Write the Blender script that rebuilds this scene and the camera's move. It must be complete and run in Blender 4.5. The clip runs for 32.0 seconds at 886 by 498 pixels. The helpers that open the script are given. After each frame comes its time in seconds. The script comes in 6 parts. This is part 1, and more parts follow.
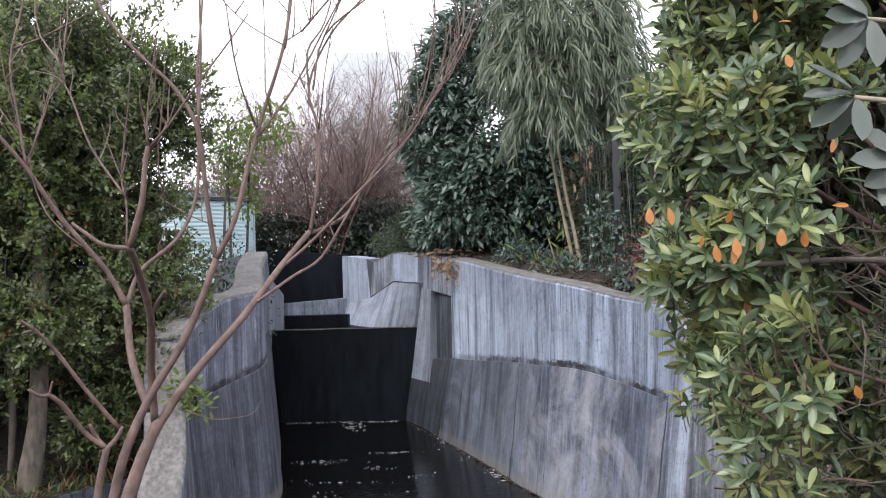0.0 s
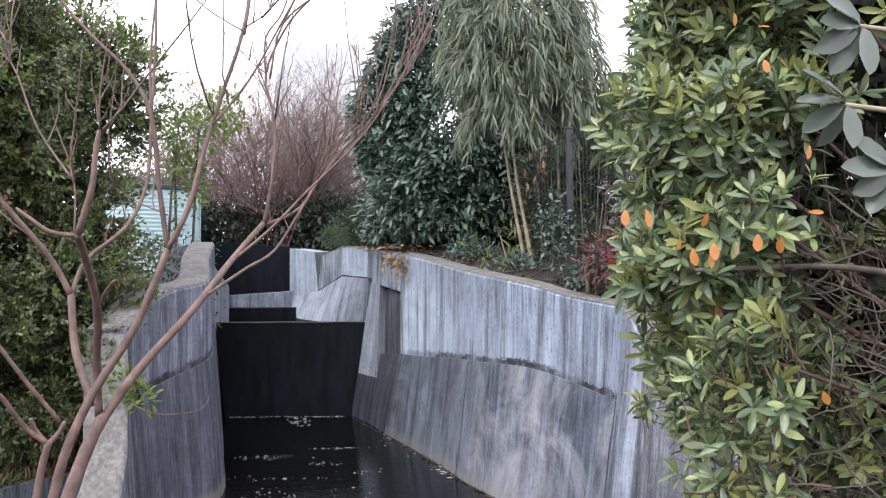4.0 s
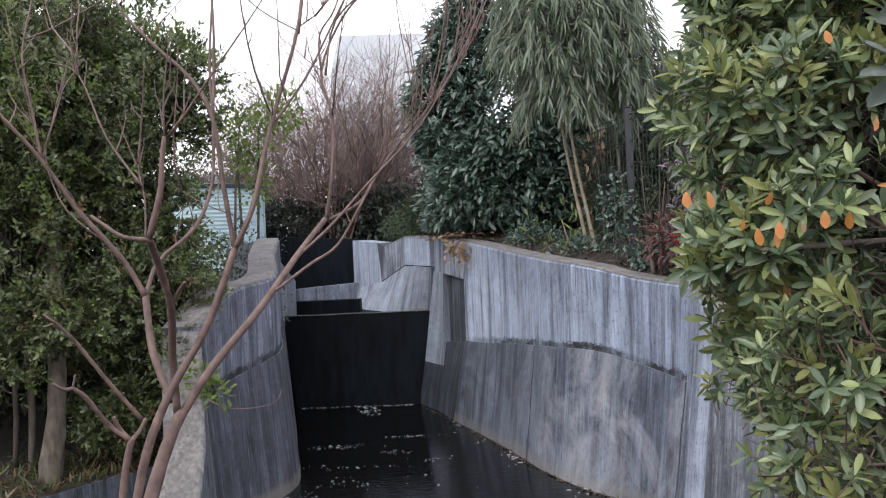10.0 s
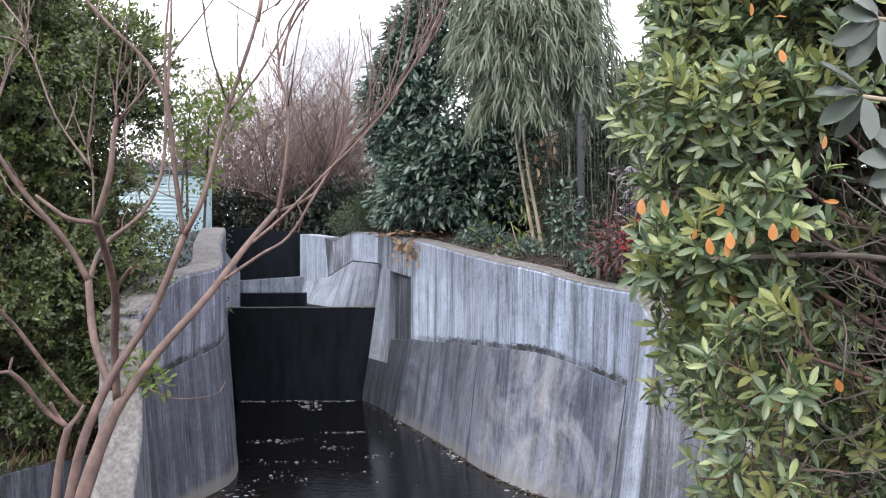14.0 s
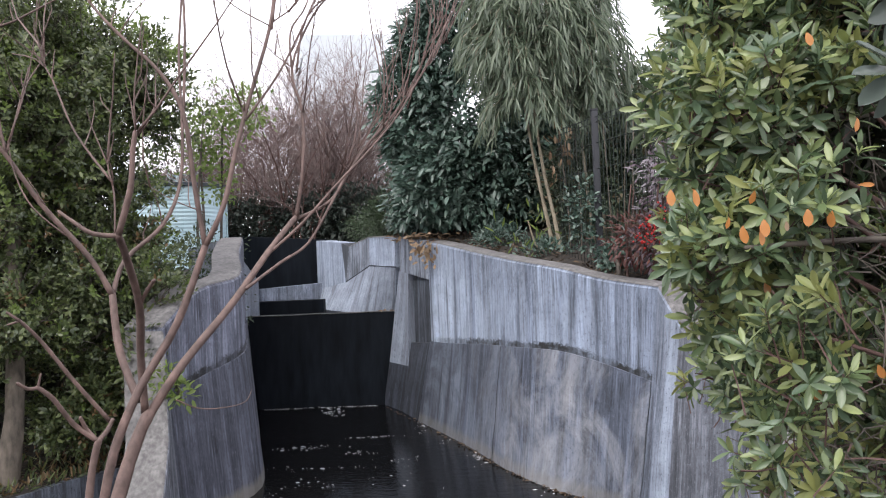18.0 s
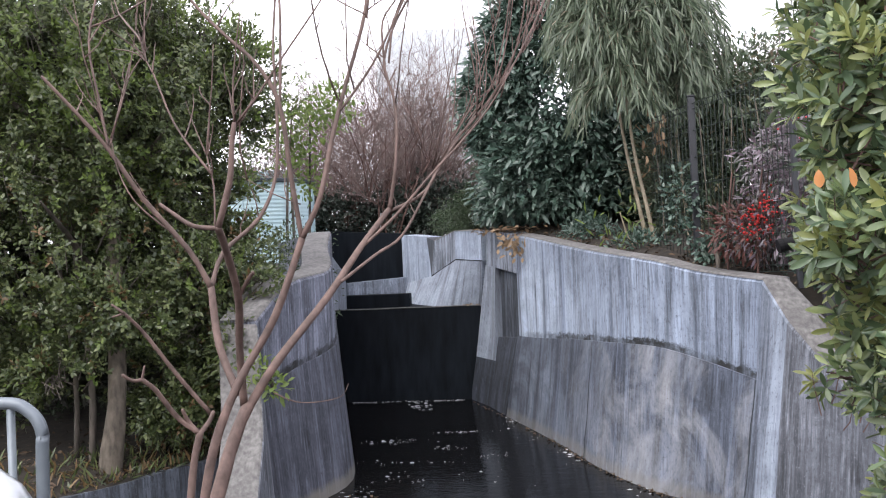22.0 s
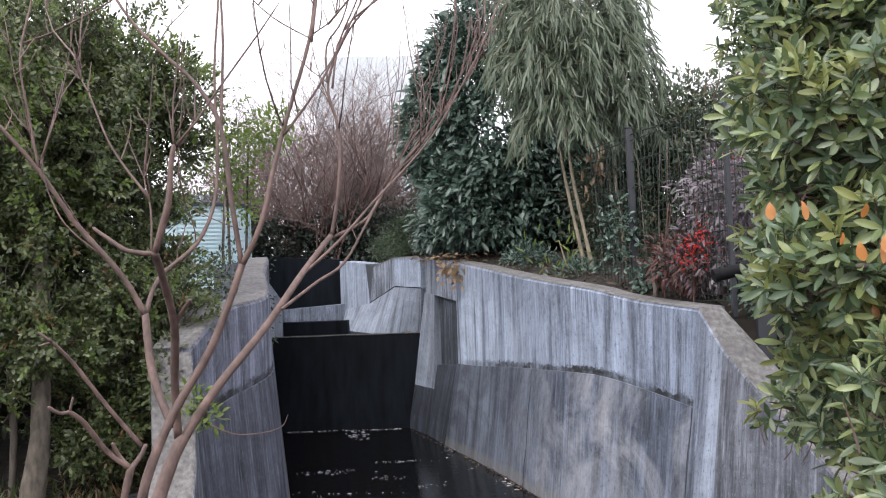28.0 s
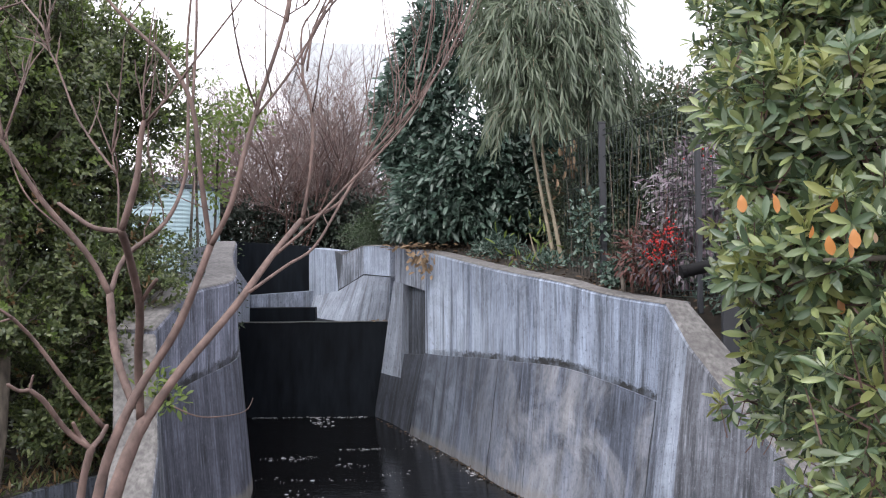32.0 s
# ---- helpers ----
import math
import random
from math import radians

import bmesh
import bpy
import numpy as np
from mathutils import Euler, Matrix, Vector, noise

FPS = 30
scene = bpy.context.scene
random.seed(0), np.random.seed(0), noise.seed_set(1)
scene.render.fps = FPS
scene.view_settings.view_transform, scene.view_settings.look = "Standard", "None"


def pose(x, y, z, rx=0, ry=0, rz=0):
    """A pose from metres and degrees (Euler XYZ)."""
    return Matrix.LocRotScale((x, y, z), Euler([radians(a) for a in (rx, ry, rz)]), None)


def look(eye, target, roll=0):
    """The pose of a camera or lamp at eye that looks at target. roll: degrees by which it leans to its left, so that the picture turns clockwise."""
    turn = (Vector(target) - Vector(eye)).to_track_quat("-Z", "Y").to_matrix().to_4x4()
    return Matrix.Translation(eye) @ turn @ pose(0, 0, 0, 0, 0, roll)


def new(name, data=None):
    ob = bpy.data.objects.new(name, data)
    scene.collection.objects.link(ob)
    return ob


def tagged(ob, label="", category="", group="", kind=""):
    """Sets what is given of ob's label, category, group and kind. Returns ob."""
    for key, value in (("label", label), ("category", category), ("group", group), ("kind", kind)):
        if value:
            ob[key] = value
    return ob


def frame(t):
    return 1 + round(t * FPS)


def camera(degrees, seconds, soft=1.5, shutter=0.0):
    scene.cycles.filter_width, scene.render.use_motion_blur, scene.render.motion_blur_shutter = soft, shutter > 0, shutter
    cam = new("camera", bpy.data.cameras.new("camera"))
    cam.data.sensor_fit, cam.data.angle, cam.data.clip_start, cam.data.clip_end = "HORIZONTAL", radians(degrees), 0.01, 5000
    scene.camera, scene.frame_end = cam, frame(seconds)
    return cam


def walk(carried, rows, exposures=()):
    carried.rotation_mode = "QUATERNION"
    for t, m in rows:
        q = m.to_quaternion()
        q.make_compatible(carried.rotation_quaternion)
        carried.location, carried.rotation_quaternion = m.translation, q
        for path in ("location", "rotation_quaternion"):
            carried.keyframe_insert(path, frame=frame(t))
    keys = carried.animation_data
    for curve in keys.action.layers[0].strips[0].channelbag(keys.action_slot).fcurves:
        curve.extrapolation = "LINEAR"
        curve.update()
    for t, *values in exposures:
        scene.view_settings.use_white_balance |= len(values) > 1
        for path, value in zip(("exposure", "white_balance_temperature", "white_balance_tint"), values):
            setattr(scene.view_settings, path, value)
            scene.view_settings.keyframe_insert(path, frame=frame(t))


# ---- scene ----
# camera: carried by hand, almost on the spot; t, x, y, z, yaw, pitch, roll
cam = camera(56.15, 32.0, soft=1.1)
PATH = [
    (0, 0.061, -0.018, 1.606, 2.75, 2.30, -1.60),
    (0.5, 0.066, -0.007, 1.603, 2.64, 2.10, -0.91),
    (1, 0.051, -0.001, 1.596, 2.90, 1.18, 0.80),
    (1.5, 0.041, 0.008, 1.591, 2.41, 0.37, 1.85),
    (2, 0.041, 0.021, 1.585, 0.81, -0.36, 2.45),
    (2.5, 0.028, 0.029, 1.584, 0.15, -1.30, 2.24),
    (3, 0.019, 0.025, 1.591, -0.47, -1.12, 1.63),
    (3.5, 0.013, 0.017, 1.597, -1.00, -0.05, 0.86),
    (4, 0.014, 0.017, 1.611, -0.95, 1.92, -0.31),
    (4.5, 0.024, 0.014, 1.631, -0.59, 4.86, -1.65),
    (6.5, 0.018, -0.025, 1.654, 1.69, 7.09, -2.87),
    (7, 0.016, -0.011, 1.648, 2.38, 5.53, -2.90),
    (7.5, 0.018, 0.002, 1.641, 2.94, 4.25, -3.26),
    (8, 0.021, 0.015, 1.637, 3.24, 3.29, -3.61),
    (8.5, 0.019, 0.013, 1.628, 3.90, 2.38, -3.82),
    (9, 0.021, 0.007, 1.621, 4.18, 1.53, -2.89),
    (9.5, 0.022, 0.011, 1.620, 3.63, 1.11, -2.82),
    (10, 0.017, 0.006, 1.620, 3.33, 1.08, -2.67),
    (10.5, 0.013, 0.007, 1.617, 2.71, 0.46, -2.40),
    (11, 0.004, 0.014, 1.613, 1.86, -0.20, -2.10),
    (11.5, 0.000, 0.015, 1.614, 0.99, -0.06, -1.83),
    (12, 0.001, 0.005, 1.617, 0.54, 0.39, -1.55),
    (12.5, 0.001, 0.002, 1.616, 0.20, 0.44, -0.98),
    (13, -0.000, -0.000, 1.616, -0.21, 0.61, -0.31),
    (13.5, -0.001, -0.003, 1.616, -0.43, 0.80, -0.06),
    (14, -0.002, -0.003, 1.616, -0.34, 0.91, -0.21),
    (14.5, -0.003, -0.002, 1.616, 0.03, 0.73, -0.34),
    (16.5, -0.015, 0.001, 1.615, 0.78, 0.95, -0.84),
    (17, -0.016, -0.000, 1.617, 0.90, 1.26, -1.06),
    (17.5, -0.014, -0.001, 1.619, 1.05, 1.83, -1.97),
    (18, -0.026, 0.011, 1.613, 0.68, 1.06, -2.37),
    (18.5, -0.056, 0.030, 1.613, -0.01, 0.97, -3.26),
    (19, -0.073, 0.042, 1.611, -0.80, 0.46, -3.21),
    (19.5, -0.074, 0.070, 1.612, 1.74, 0.79, -4.39),
    (20, -0.070, 0.086, 1.604, 3.19, 0.19, -3.69),
    (20.5, -0.073, 0.100, 1.606, 5.03, -0.97, -3.06),
    (21, -0.092, 0.105, 1.598, 5.80, -0.82, -2.27),
    (21.5, -0.100, 0.102, 1.611, 5.21, 0.56, -2.15),
    (22, -0.092, 0.098, 1.607, 6.29, 0.92, -2.54),
    (22.5, -0.102, 0.116, 1.610, 4.54, 0.91, -3.13),
    (23, -0.112, 0.145, 1.611, 4.46, 1.53, -5.17),
    (23.5, -0.111, 0.148, 1.614, 3.87, 2.33, -5.41),
    (24, -0.118, 0.154, 1.611, 2.77, 2.10, -4.04),
    (24.5, -0.126, 0.157, 1.608, 2.17, 2.11, -3.04),
    (25, -0.127, 0.146, 1.610, 1.83, 2.38, -2.62),
    (25.5, -0.122, 0.141, 1.611, 1.85, 2.42, -2.74),
    (27.5, -0.121, 0.127, 1.614, 1.85, 3.06, -2.06),
    (28, -0.120, 0.130, 1.613, 1.89, 2.58, -2.17),
    (28.5, -0.126, 0.135, 1.610, 1.85, 2.46, -1.99),
    (29, -0.136, 0.138, 1.606, 1.20, 2.14, -1.24),
    (29.5, -0.137, 0.138, 1.605, 0.56, 2.19, -0.68),
    (30, -0.135, 0.134, 1.604, 0.01, 2.37, -0.23),
    (30.5, -0.130, 0.129, 1.603, -0.05, 2.31, 0.01),
    (31, -0.132, 0.132, 1.600, -0.07, 1.82, 0.07),
    (31.5, -0.130, 0.135, 1.601, -0.28, 1.62, -0.26),
    (32, -0.125, 0.138, 1.601, -0.18, 1.90, -0.57),
]
walk(cam, [(t, pose(x, y, z, 90 + p, 0, a) @ pose(0, 0, 0, 0, 0, r)) for t, x, y, z, a, p, r in PATH],
     exposures=((0, 0.9), (1, 0.95), (2, 1.02), (3, 1.35), (4, 1.15), (4.5, 0.75), (6.5, -0.36), (7, -0.14), (8, 0.55), (9, 0.66), (10, 0.65), (11, 0.98), (13, 1.18), (17, 1.1), (18, 0.88), (19, 0.84), (20, 0.9), (21, 1.25), (22, 1.02), (23, 0.92), (28, 0.88), (32, 0.92)))

# overcast winter sky, brightest low behind the trees upstream
world = bpy.data.worlds.new("overcast_sky")
scene.world = world
world.use_nodes = True
wt = world.node_tree
sky = wt.nodes.new("ShaderNodeTexSky")
sky.sky_type, sky.sun_disc = "NISHITA", False
SUN_EL, SUN_AZ = radians(52), radians(-150)
sky.sun_elevation, sky.sun_rotation = SUN_EL, SUN_AZ
sky.dust_density, sky.air_density = 4.0, 1.0
cloud = wt.nodes.new("ShaderNodeMix")
cloud.data_type = "RGBA"
cloud.inputs["Factor"].default_value = 0.86
cloud.inputs["B"].default_value = (13.5, 13.25, 14.3, 1)
wt.links.new(sky.outputs[0], cloud.inputs["A"])
wt.links.new(cloud.outputs["Result"], wt.nodes["Background"].inputs["Color"])
wt.nodes["Background"].inputs["Strength"].default_value = 0.1
sun = new("sun", bpy.data.lights.new("sun", "SUN"))
sun.data.energy, sun.data.angle, sun.data.color = 1.5, radians(50), (1.0, 0.97, 0.93)
SUN_AT = Vector((math.sin(SUN_AZ) * math.cos(SUN_EL), math.cos(SUN_AZ) * math.cos(SUN_EL), math.sin(SUN_EL)))
sun.matrix_world = look(SUN_AT * 50, (0, 0, 0))


# ---------- materials ----------
def material(name, rough=0.8, metal=0.0):
    m = bpy.data.materials.new(name)
    m.use_nodes = True
    b = m.node_tree.nodes["Principled BSDF"]
    b.inputs["Roughness"].default_value, b.inputs["Metallic"].default_value = rough, metal
    return m, m.node_tree, b


def node(nt, kind, **values):
    n = nt.nodes.new(kind)
    for key, value in values.items():
        n.inputs[key].default_value = value
    return n


def coords(nt, scale, space="Object"):
    tc = nt.nodes.new("ShaderNodeTexCoord")
    mp = node(nt, "ShaderNodeMapping", Scale=scale)
    nt.links.new(tc.outputs[space], mp.inputs["Vector"])
    return mp.outputs[0]


def noise_tex(nt, scale, size, detail=4.0, rough=0.55, distort=0.0):
    n = node(nt, "ShaderNodeTexNoise", Scale=size, Detail=detail, Roughness=rough, Distortion=distort)
    nt.links.new(coords(nt, scale), n.inputs["Vector"])
    return n.outputs["Fac"]


def ramp(nt, fac, stops):
    r = nt.nodes.new("ShaderNodeValToRGB")
    el = r.color_ramp.elements
    while len(el) < len(stops):
        el.new(0.5)
    for e, (p, c) in zip(el, stops):
        e.position, e.color = p, (*c, 1)
    nt.links.new(fac, r.inputs[0])
    return r.outputs[0]


def grey(v):
    return (v, v, v)


def mix(nt, fac, a, b, how="MIX"):
    n = nt.nodes.new("ShaderNodeMix")
    n.data_type, n.blend_type = "RGBA", how
    for sock, val in (("Factor", fac), ("A", a), ("B", b)):
        s = [i for i in n.inputs if i.name == sock and (i.type == ("VALUE" if sock == "Factor" else "RGBA"))][0]
        if isinstance(val, bpy.types.NodeSocket):
            nt.links.new(val, s)
        else:
            s.default_value = val if sock == "Factor" else (*val, 1)
    return [o for o in n.outputs if o.type == "RGBA"][0]


def bump(nt, b, height, strength=0.4, dist=0.01):
    n = node(nt, "ShaderNodeBump", Strength=strength, Distance=dist)
    nt.links.new(height, n.inputs["Height"])
    nt.links.new(n.outputs[0], b.inputs["Normal"])


def on_wall(nt, scale, size, detail=4.0, rough=0.55, distort=0.0):
    """Noise in the wall's own coordinates: metres along it and metres up its face."""
    n = node(nt, "ShaderNodeTexNoise", Scale=size, Detail=detail, Roughness=rough, Distortion=distort)
    nt.links.new(coords(nt, (*scale, 1), "UV"), n.inputs["Vector"])
    return n.outputs["Fac"]


def height_on_wall(nt, wobble, amount):
    """Metres above the foot of the face, made uneven by a noise."""
    tc = nt.nodes.new("ShaderNodeTexCoord")
    sep = nt.nodes.new("ShaderNodeSeparateXYZ")
    nt.links.new(tc.outputs["UV"], sep.inputs[0])
    ma = nt.nodes.new("ShaderNodeMath")
    ma.operation = "MULTIPLY_ADD"
    ma.inputs[1].default_value = amount
    nt.links.new(wobble, ma.inputs[0])
    nt.links.new(sep.outputs["Y"], ma.inputs[2])
    return ma.outputs[0]


def times(nt, a, b):
    ma = nt.nodes.new("ShaderNodeMath")
    ma.operation = "MULTIPLY"
    for i, v in enumerate((a, b)):
        if isinstance(v, bpy.types.NodeSocket):
            nt.links.new(v, ma.inputs[i])
        else:
            ma.inputs[i].default_value = v
    return ma.outputs[0]


def along_wall(nt, stops, run):
    """Strength by place along the wall: stops are (metres, value) over run metres."""
    tc = nt.nodes.new("ShaderNodeTexCoord")
    sep = nt.nodes.new("ShaderNodeSeparateXYZ")
    nt.links.new(tc.outputs["UV"], sep.inputs[0])
    return ramp(nt, times(nt, sep.outputs["X"], 1.0 / run), [(u / run, grey(v)) for u, v in stops])


def concrete(name, light, dark, streaks=0.6, lime=None, lime_top=0.8, fringe=0.0, blotch=0.0, pale_foot=0.0, runs=0.5, even=False, wet=None):
    """Board-marked cast concrete: soft board stripes, dark rain runs from the top, lime runs, a grimy lower edge, pale blotches."""
    m, nt, b = material(name, 0.86)
    light, dark = [tuple(v * g for v, g in zip(k, (0.945, 0.995, 1.04))) for k in (light, dark)]
    base = ramp(nt, on_wall(nt, (1, 0.8), 1.2, 8, 0.66, 0.5), [(0.30, dark), (0.70, light)])
    patch = ramp(nt, on_wall(nt, (1.3, 1.0), 1.7, 5, 0.65, 0.5), [(0.36, grey(0.1)), (0.62, grey(1))])
    other = ramp(nt, on_wall(nt, (1.0, 1.9), 2.3, 5, 0.65, 0.5), [(0.38, grey(0.0)), (0.60, grey(1))])
    murk = on_wall(nt, (0.9, 1.1), 1.3, 8, 0.7, 0.9)
    grit = on_wall(nt, (1.3, 0.7), 34, 9, 0.86)
    wide = on_wall(nt, (3.2, 0.40), 2.0, 5, 0.66, 0.6)
    mid = on_wall(nt, (9.0, 0.55), 2.0, 5, 0.66, 0.5)
    thin = on_wall(nt, (27, 0.9), 2.0, 4, 0.66, 0.3)
    black = tuple(v * 0.34 for v in dark)
    white = tuple(min(1, v * 1.65) for v in light)
    c = mix(nt, ramp(nt, murk, [(0.34, grey(0.8)), (0.56, grey(0))]), base, tuple(v * 0.62 for v in dark))
    c = mix(nt, ramp(nt, wide, [(0.36, grey(0.95 * streaks)), (0.51, grey(0))]), c, tuple(v * 0.55 for v in dark))
    c = mix(nt, ramp(nt, wide, [(0.52, grey(0)), (0.68, grey(0.7 * streaks))]), c, tuple(min(1, v * 1.3) for v in light))
    if lime:
        # white scale that seeps down in broad ragged runs
        li = on_wall(nt, (4.2, 0.18), 2.0, 5, 0.66, 0.3)
        h = height_on_wall(nt, wide, 0.9)
        k = times(nt, ramp(nt, li, [(0.39, grey(0.10)), (0.50, grey(1))]), ramp(nt, times(nt, h, 0.25), [(0.19, grey(1)), (0.19 + 0.25 * lime_top, grey(0.0))]))
        k = times(nt, times(nt, k, along_wall(nt, lime, 6.0)), ramp(nt, murk, [(0.36, grey(0.5)), (0.56, grey(1))]))
        c = mix(nt, k, c, (0.57, 0.655, 0.79))
    c = mix(nt, times(nt, patch, ramp(nt, mid, [(0.37, grey(streaks)), (0.50, grey(0))])), c, black)
    c = mix(nt, times(nt, other, ramp(nt, mid, [(0.52, grey(0)), (0.65, grey(streaks * 0.9))])), c, white)
    c = mix(nt, times(nt, other, ramp(nt, thin, [(0.36, grey(streaks * 0.6)), (0.50, grey(0))])), c, black)
    c = mix(nt, times(nt, patch, ramp(nt, thin, [(0.52, grey(0)), (0.66, grey(streaks * 0.5))])), c, white)
    if lime:
        c = mix(nt, times(nt, k, 0.55), c, (0.57, 0.655, 0.79))
    if runs:
        # dark algae runs
        rn = on_wall(nt, (7.0, 0.16), 2.0, 3, 0.6, 0.25)
        c = mix(nt, times(nt, patch, ramp(nt, rn, [(0.33, grey(runs)), (0.44, grey(0))])), c, tuple(v * 0.28 for v in dark))
    c = mix(nt, ramp(nt, grit, [(0.36, grey(1.0)), (0.46, grey(0))]), c, black)
    c = mix(nt, ramp(nt, grit, [(0.55, grey(0)), (0.66, grey(0.60))]), c, white)
    if blotch:
        bl = on_wall(nt, (1, 0.75), 1.9, 7, 0.66, 1.0)
        c = mix(nt, times(nt, ramp(nt, grit, [(0.3, grey(0.5)), (0.5, grey(1))]), times(nt, along_wall(nt, ((0, 0.15), (1.6, 0.4), (2.4, 1.0), (4, 1.0)), 6.0), ramp(nt, bl, [(0.46, grey(0)), (0.70, grey(blotch))]))), c, (0.40, 0.41, 0.445))
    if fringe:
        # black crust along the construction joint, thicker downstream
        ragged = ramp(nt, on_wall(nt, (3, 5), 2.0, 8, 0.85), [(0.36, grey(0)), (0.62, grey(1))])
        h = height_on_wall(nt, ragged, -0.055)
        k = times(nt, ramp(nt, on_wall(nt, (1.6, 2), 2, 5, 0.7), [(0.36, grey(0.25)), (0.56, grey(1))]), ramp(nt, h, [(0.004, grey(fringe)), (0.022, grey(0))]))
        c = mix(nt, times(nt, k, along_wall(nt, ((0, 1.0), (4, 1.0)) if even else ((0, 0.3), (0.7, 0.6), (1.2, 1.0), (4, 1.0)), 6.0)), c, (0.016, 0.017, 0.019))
    if wet:
        # damp algae that spreads from the weir
        k = times(nt, along_wall(nt, wet, 6.0), ramp(nt, murk, [(0.38, grey(1)), (0.62, grey(0.45))]))
        c = mix(nt, k, c, tuple(v * 0.45 for v in dark))
    if pale_foot:
        h = height_on_wall(nt, on_wall(nt, (5, 2), 2.0, 5, 0.7), -0.12)
        c = mix(nt, ramp(nt, h, [(0.0, grey(pale_foot)), (0.05, grey(0))]), c, (0.21, 0.195, 0.17))
    spots = on_wall(nt, (1, 0.8), 15, 3)
    c = mix(nt, ramp(nt, spots, [(0.72, grey(0)), (0.76, grey(0.8))]), c, grey(0.04))
    nt.links.new(c, b.inputs["Base Color"])
    h = mix(nt, 0.5, ramp(nt, thin, [(0.3, grey(0)), (0.7, grey(1))]), ramp(nt, grit, [(0.3, grey(0)), (0.6, grey(1))]))
    bump(nt, b, h, 0.5, 0.005)
    return m


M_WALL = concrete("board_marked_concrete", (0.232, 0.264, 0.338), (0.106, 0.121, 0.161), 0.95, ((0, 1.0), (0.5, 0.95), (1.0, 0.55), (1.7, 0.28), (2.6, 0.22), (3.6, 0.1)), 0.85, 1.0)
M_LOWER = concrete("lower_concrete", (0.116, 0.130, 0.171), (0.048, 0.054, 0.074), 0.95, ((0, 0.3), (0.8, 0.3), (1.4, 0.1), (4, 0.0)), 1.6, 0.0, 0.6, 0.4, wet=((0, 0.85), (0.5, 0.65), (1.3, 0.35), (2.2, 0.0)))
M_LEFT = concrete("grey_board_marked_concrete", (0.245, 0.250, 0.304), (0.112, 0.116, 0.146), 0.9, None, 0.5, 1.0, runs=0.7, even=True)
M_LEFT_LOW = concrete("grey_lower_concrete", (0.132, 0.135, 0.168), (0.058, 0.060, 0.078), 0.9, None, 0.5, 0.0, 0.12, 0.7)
M_PLAIN = concrete("streaked_concrete", (0.29, 0.303, 0.348), (0.150, 0.158, 0.185), 0.5, ((0, 0.3), (3, 0.3)), 1.6)
M_FOLD = concrete("lime_run_concrete", (0.20, 0.218, 0.27), (0.095, 0.105, 0.136), 0.95, ((0, 0.1), (0.12, 0.35), (0.24, 0.5), (0.5, 0.5)), 2.2)
M_WING = concrete("grey_wing_concrete", (0.212, 0.216, 0.246), (0.100, 0.103, 0.120), 0.95, None)
M_PALE = concrete("pale_lime_washed_concrete", (0.40, 0.435, 0.52), (0.21, 0.232, 0.287), 0.55, ((0, 0.7), (3, 0.7)), 2.0, runs=0.4)
M_DARK_RUN = concrete("dark_run_concrete", (0.32, 0.338, 0.388), (0.105, 0.112, 0.132), 1.0, None, runs=1.0)
M_LOWER_WET = concrete("wet_dark_lower_concrete", (0.070, 0.078, 0.100), (0.026, 0.029, 0.038), 0.9, None)
M_STRIP_RUN = concrete("dark_streaked_concrete", (0.105, 0.116, 0.14), (0.04, 0.044, 0.054), 1.0, None, runs=1.0)


def simple(name, lo, hi, size=6.0, rough=0.8, metal=0.0, bump_s=0.3, scale=(1, 1, 1), detail=5):
    m, nt, b = material(name, rough, metal)
    n = noise_tex(nt, scale, size, detail)
    big = noise_tex(nt, (1, 1, 1), size * 0.17, 3)
    c = ramp(nt, n, [(0.3, lo), (0.7, hi)])
    c = mix(nt, ramp(nt, big, [(0.35, grey(0.45)), (0.6, grey(0))]), c, tuple(v * 0.6 for v in lo))
    nt.links.new(c, b.inputs["Base Color"])
    if bump_s:
        bump(nt, b, n, bump_s, 0.006)
    return m


M_CAP = simple("weathered_cap_concrete", (0.088, 0.085, 0.086), (0.215, 0.208, 0.206), 34, 0.9, 0, 0.8, (1, 1, 1), 9)
M_WET = simple("wet_black_algae", (0.0036, 0.0046, 0.0066), (0.0096, 0.0126, 0.0172), 3.0, 0.62, 0, 0.4, (4, 4, 0.5))
M_WET.node_tree.nodes["Principled BSDF"].inputs["Specular IOR Level"].default_value = 0.07
M_SOIL = simple("leaf_litter_soil", (0.012, 0.010, 0.008), (0.038, 0.028, 0.020), 14, 0.95, 0, 0.9)
M_STRIP = simple("dark_grey_concrete", (0.022, 0.025, 0.031), (0.075, 0.084, 0.102), 5, 0.8, 0, 0.4, (8, 8, 0.6))
M_BARK = simple("smooth_pinkish_bark", (0.066, 0.042, 0.036), (0.178, 0.115, 0.099), 26, 0.66, 0, 0.7, (1, 1, 0.6), 9)
M_BARK_DARK = simple("rough_grey_bark", (0.04, 0.034, 0.029), (0.15, 0.128, 0.108), 16, 0.9, 0, 0.8, (1, 1, 0.4))
M_TRUNK = simple("pale_grey_trunk_bark", (0.038, 0.031, 0.025), (0.175, 0.148, 0.118), 22, 0.9, 0, 0.8, (1, 1, 0.4))
M_TWIG = simple("red_brown_twig", (0.075, 0.042, 0.037), (0.15, 0.088, 0.074), 12, 0.8, 0, 0)
# twig colour lightened to grey-pink, with the air haze painted into it
M_HAZE = simple("hazed_grey_pink_twig", (0.135, 0.095, 0.088), (0.235, 0.175, 0.165), 12, 0.8, 0, 0)
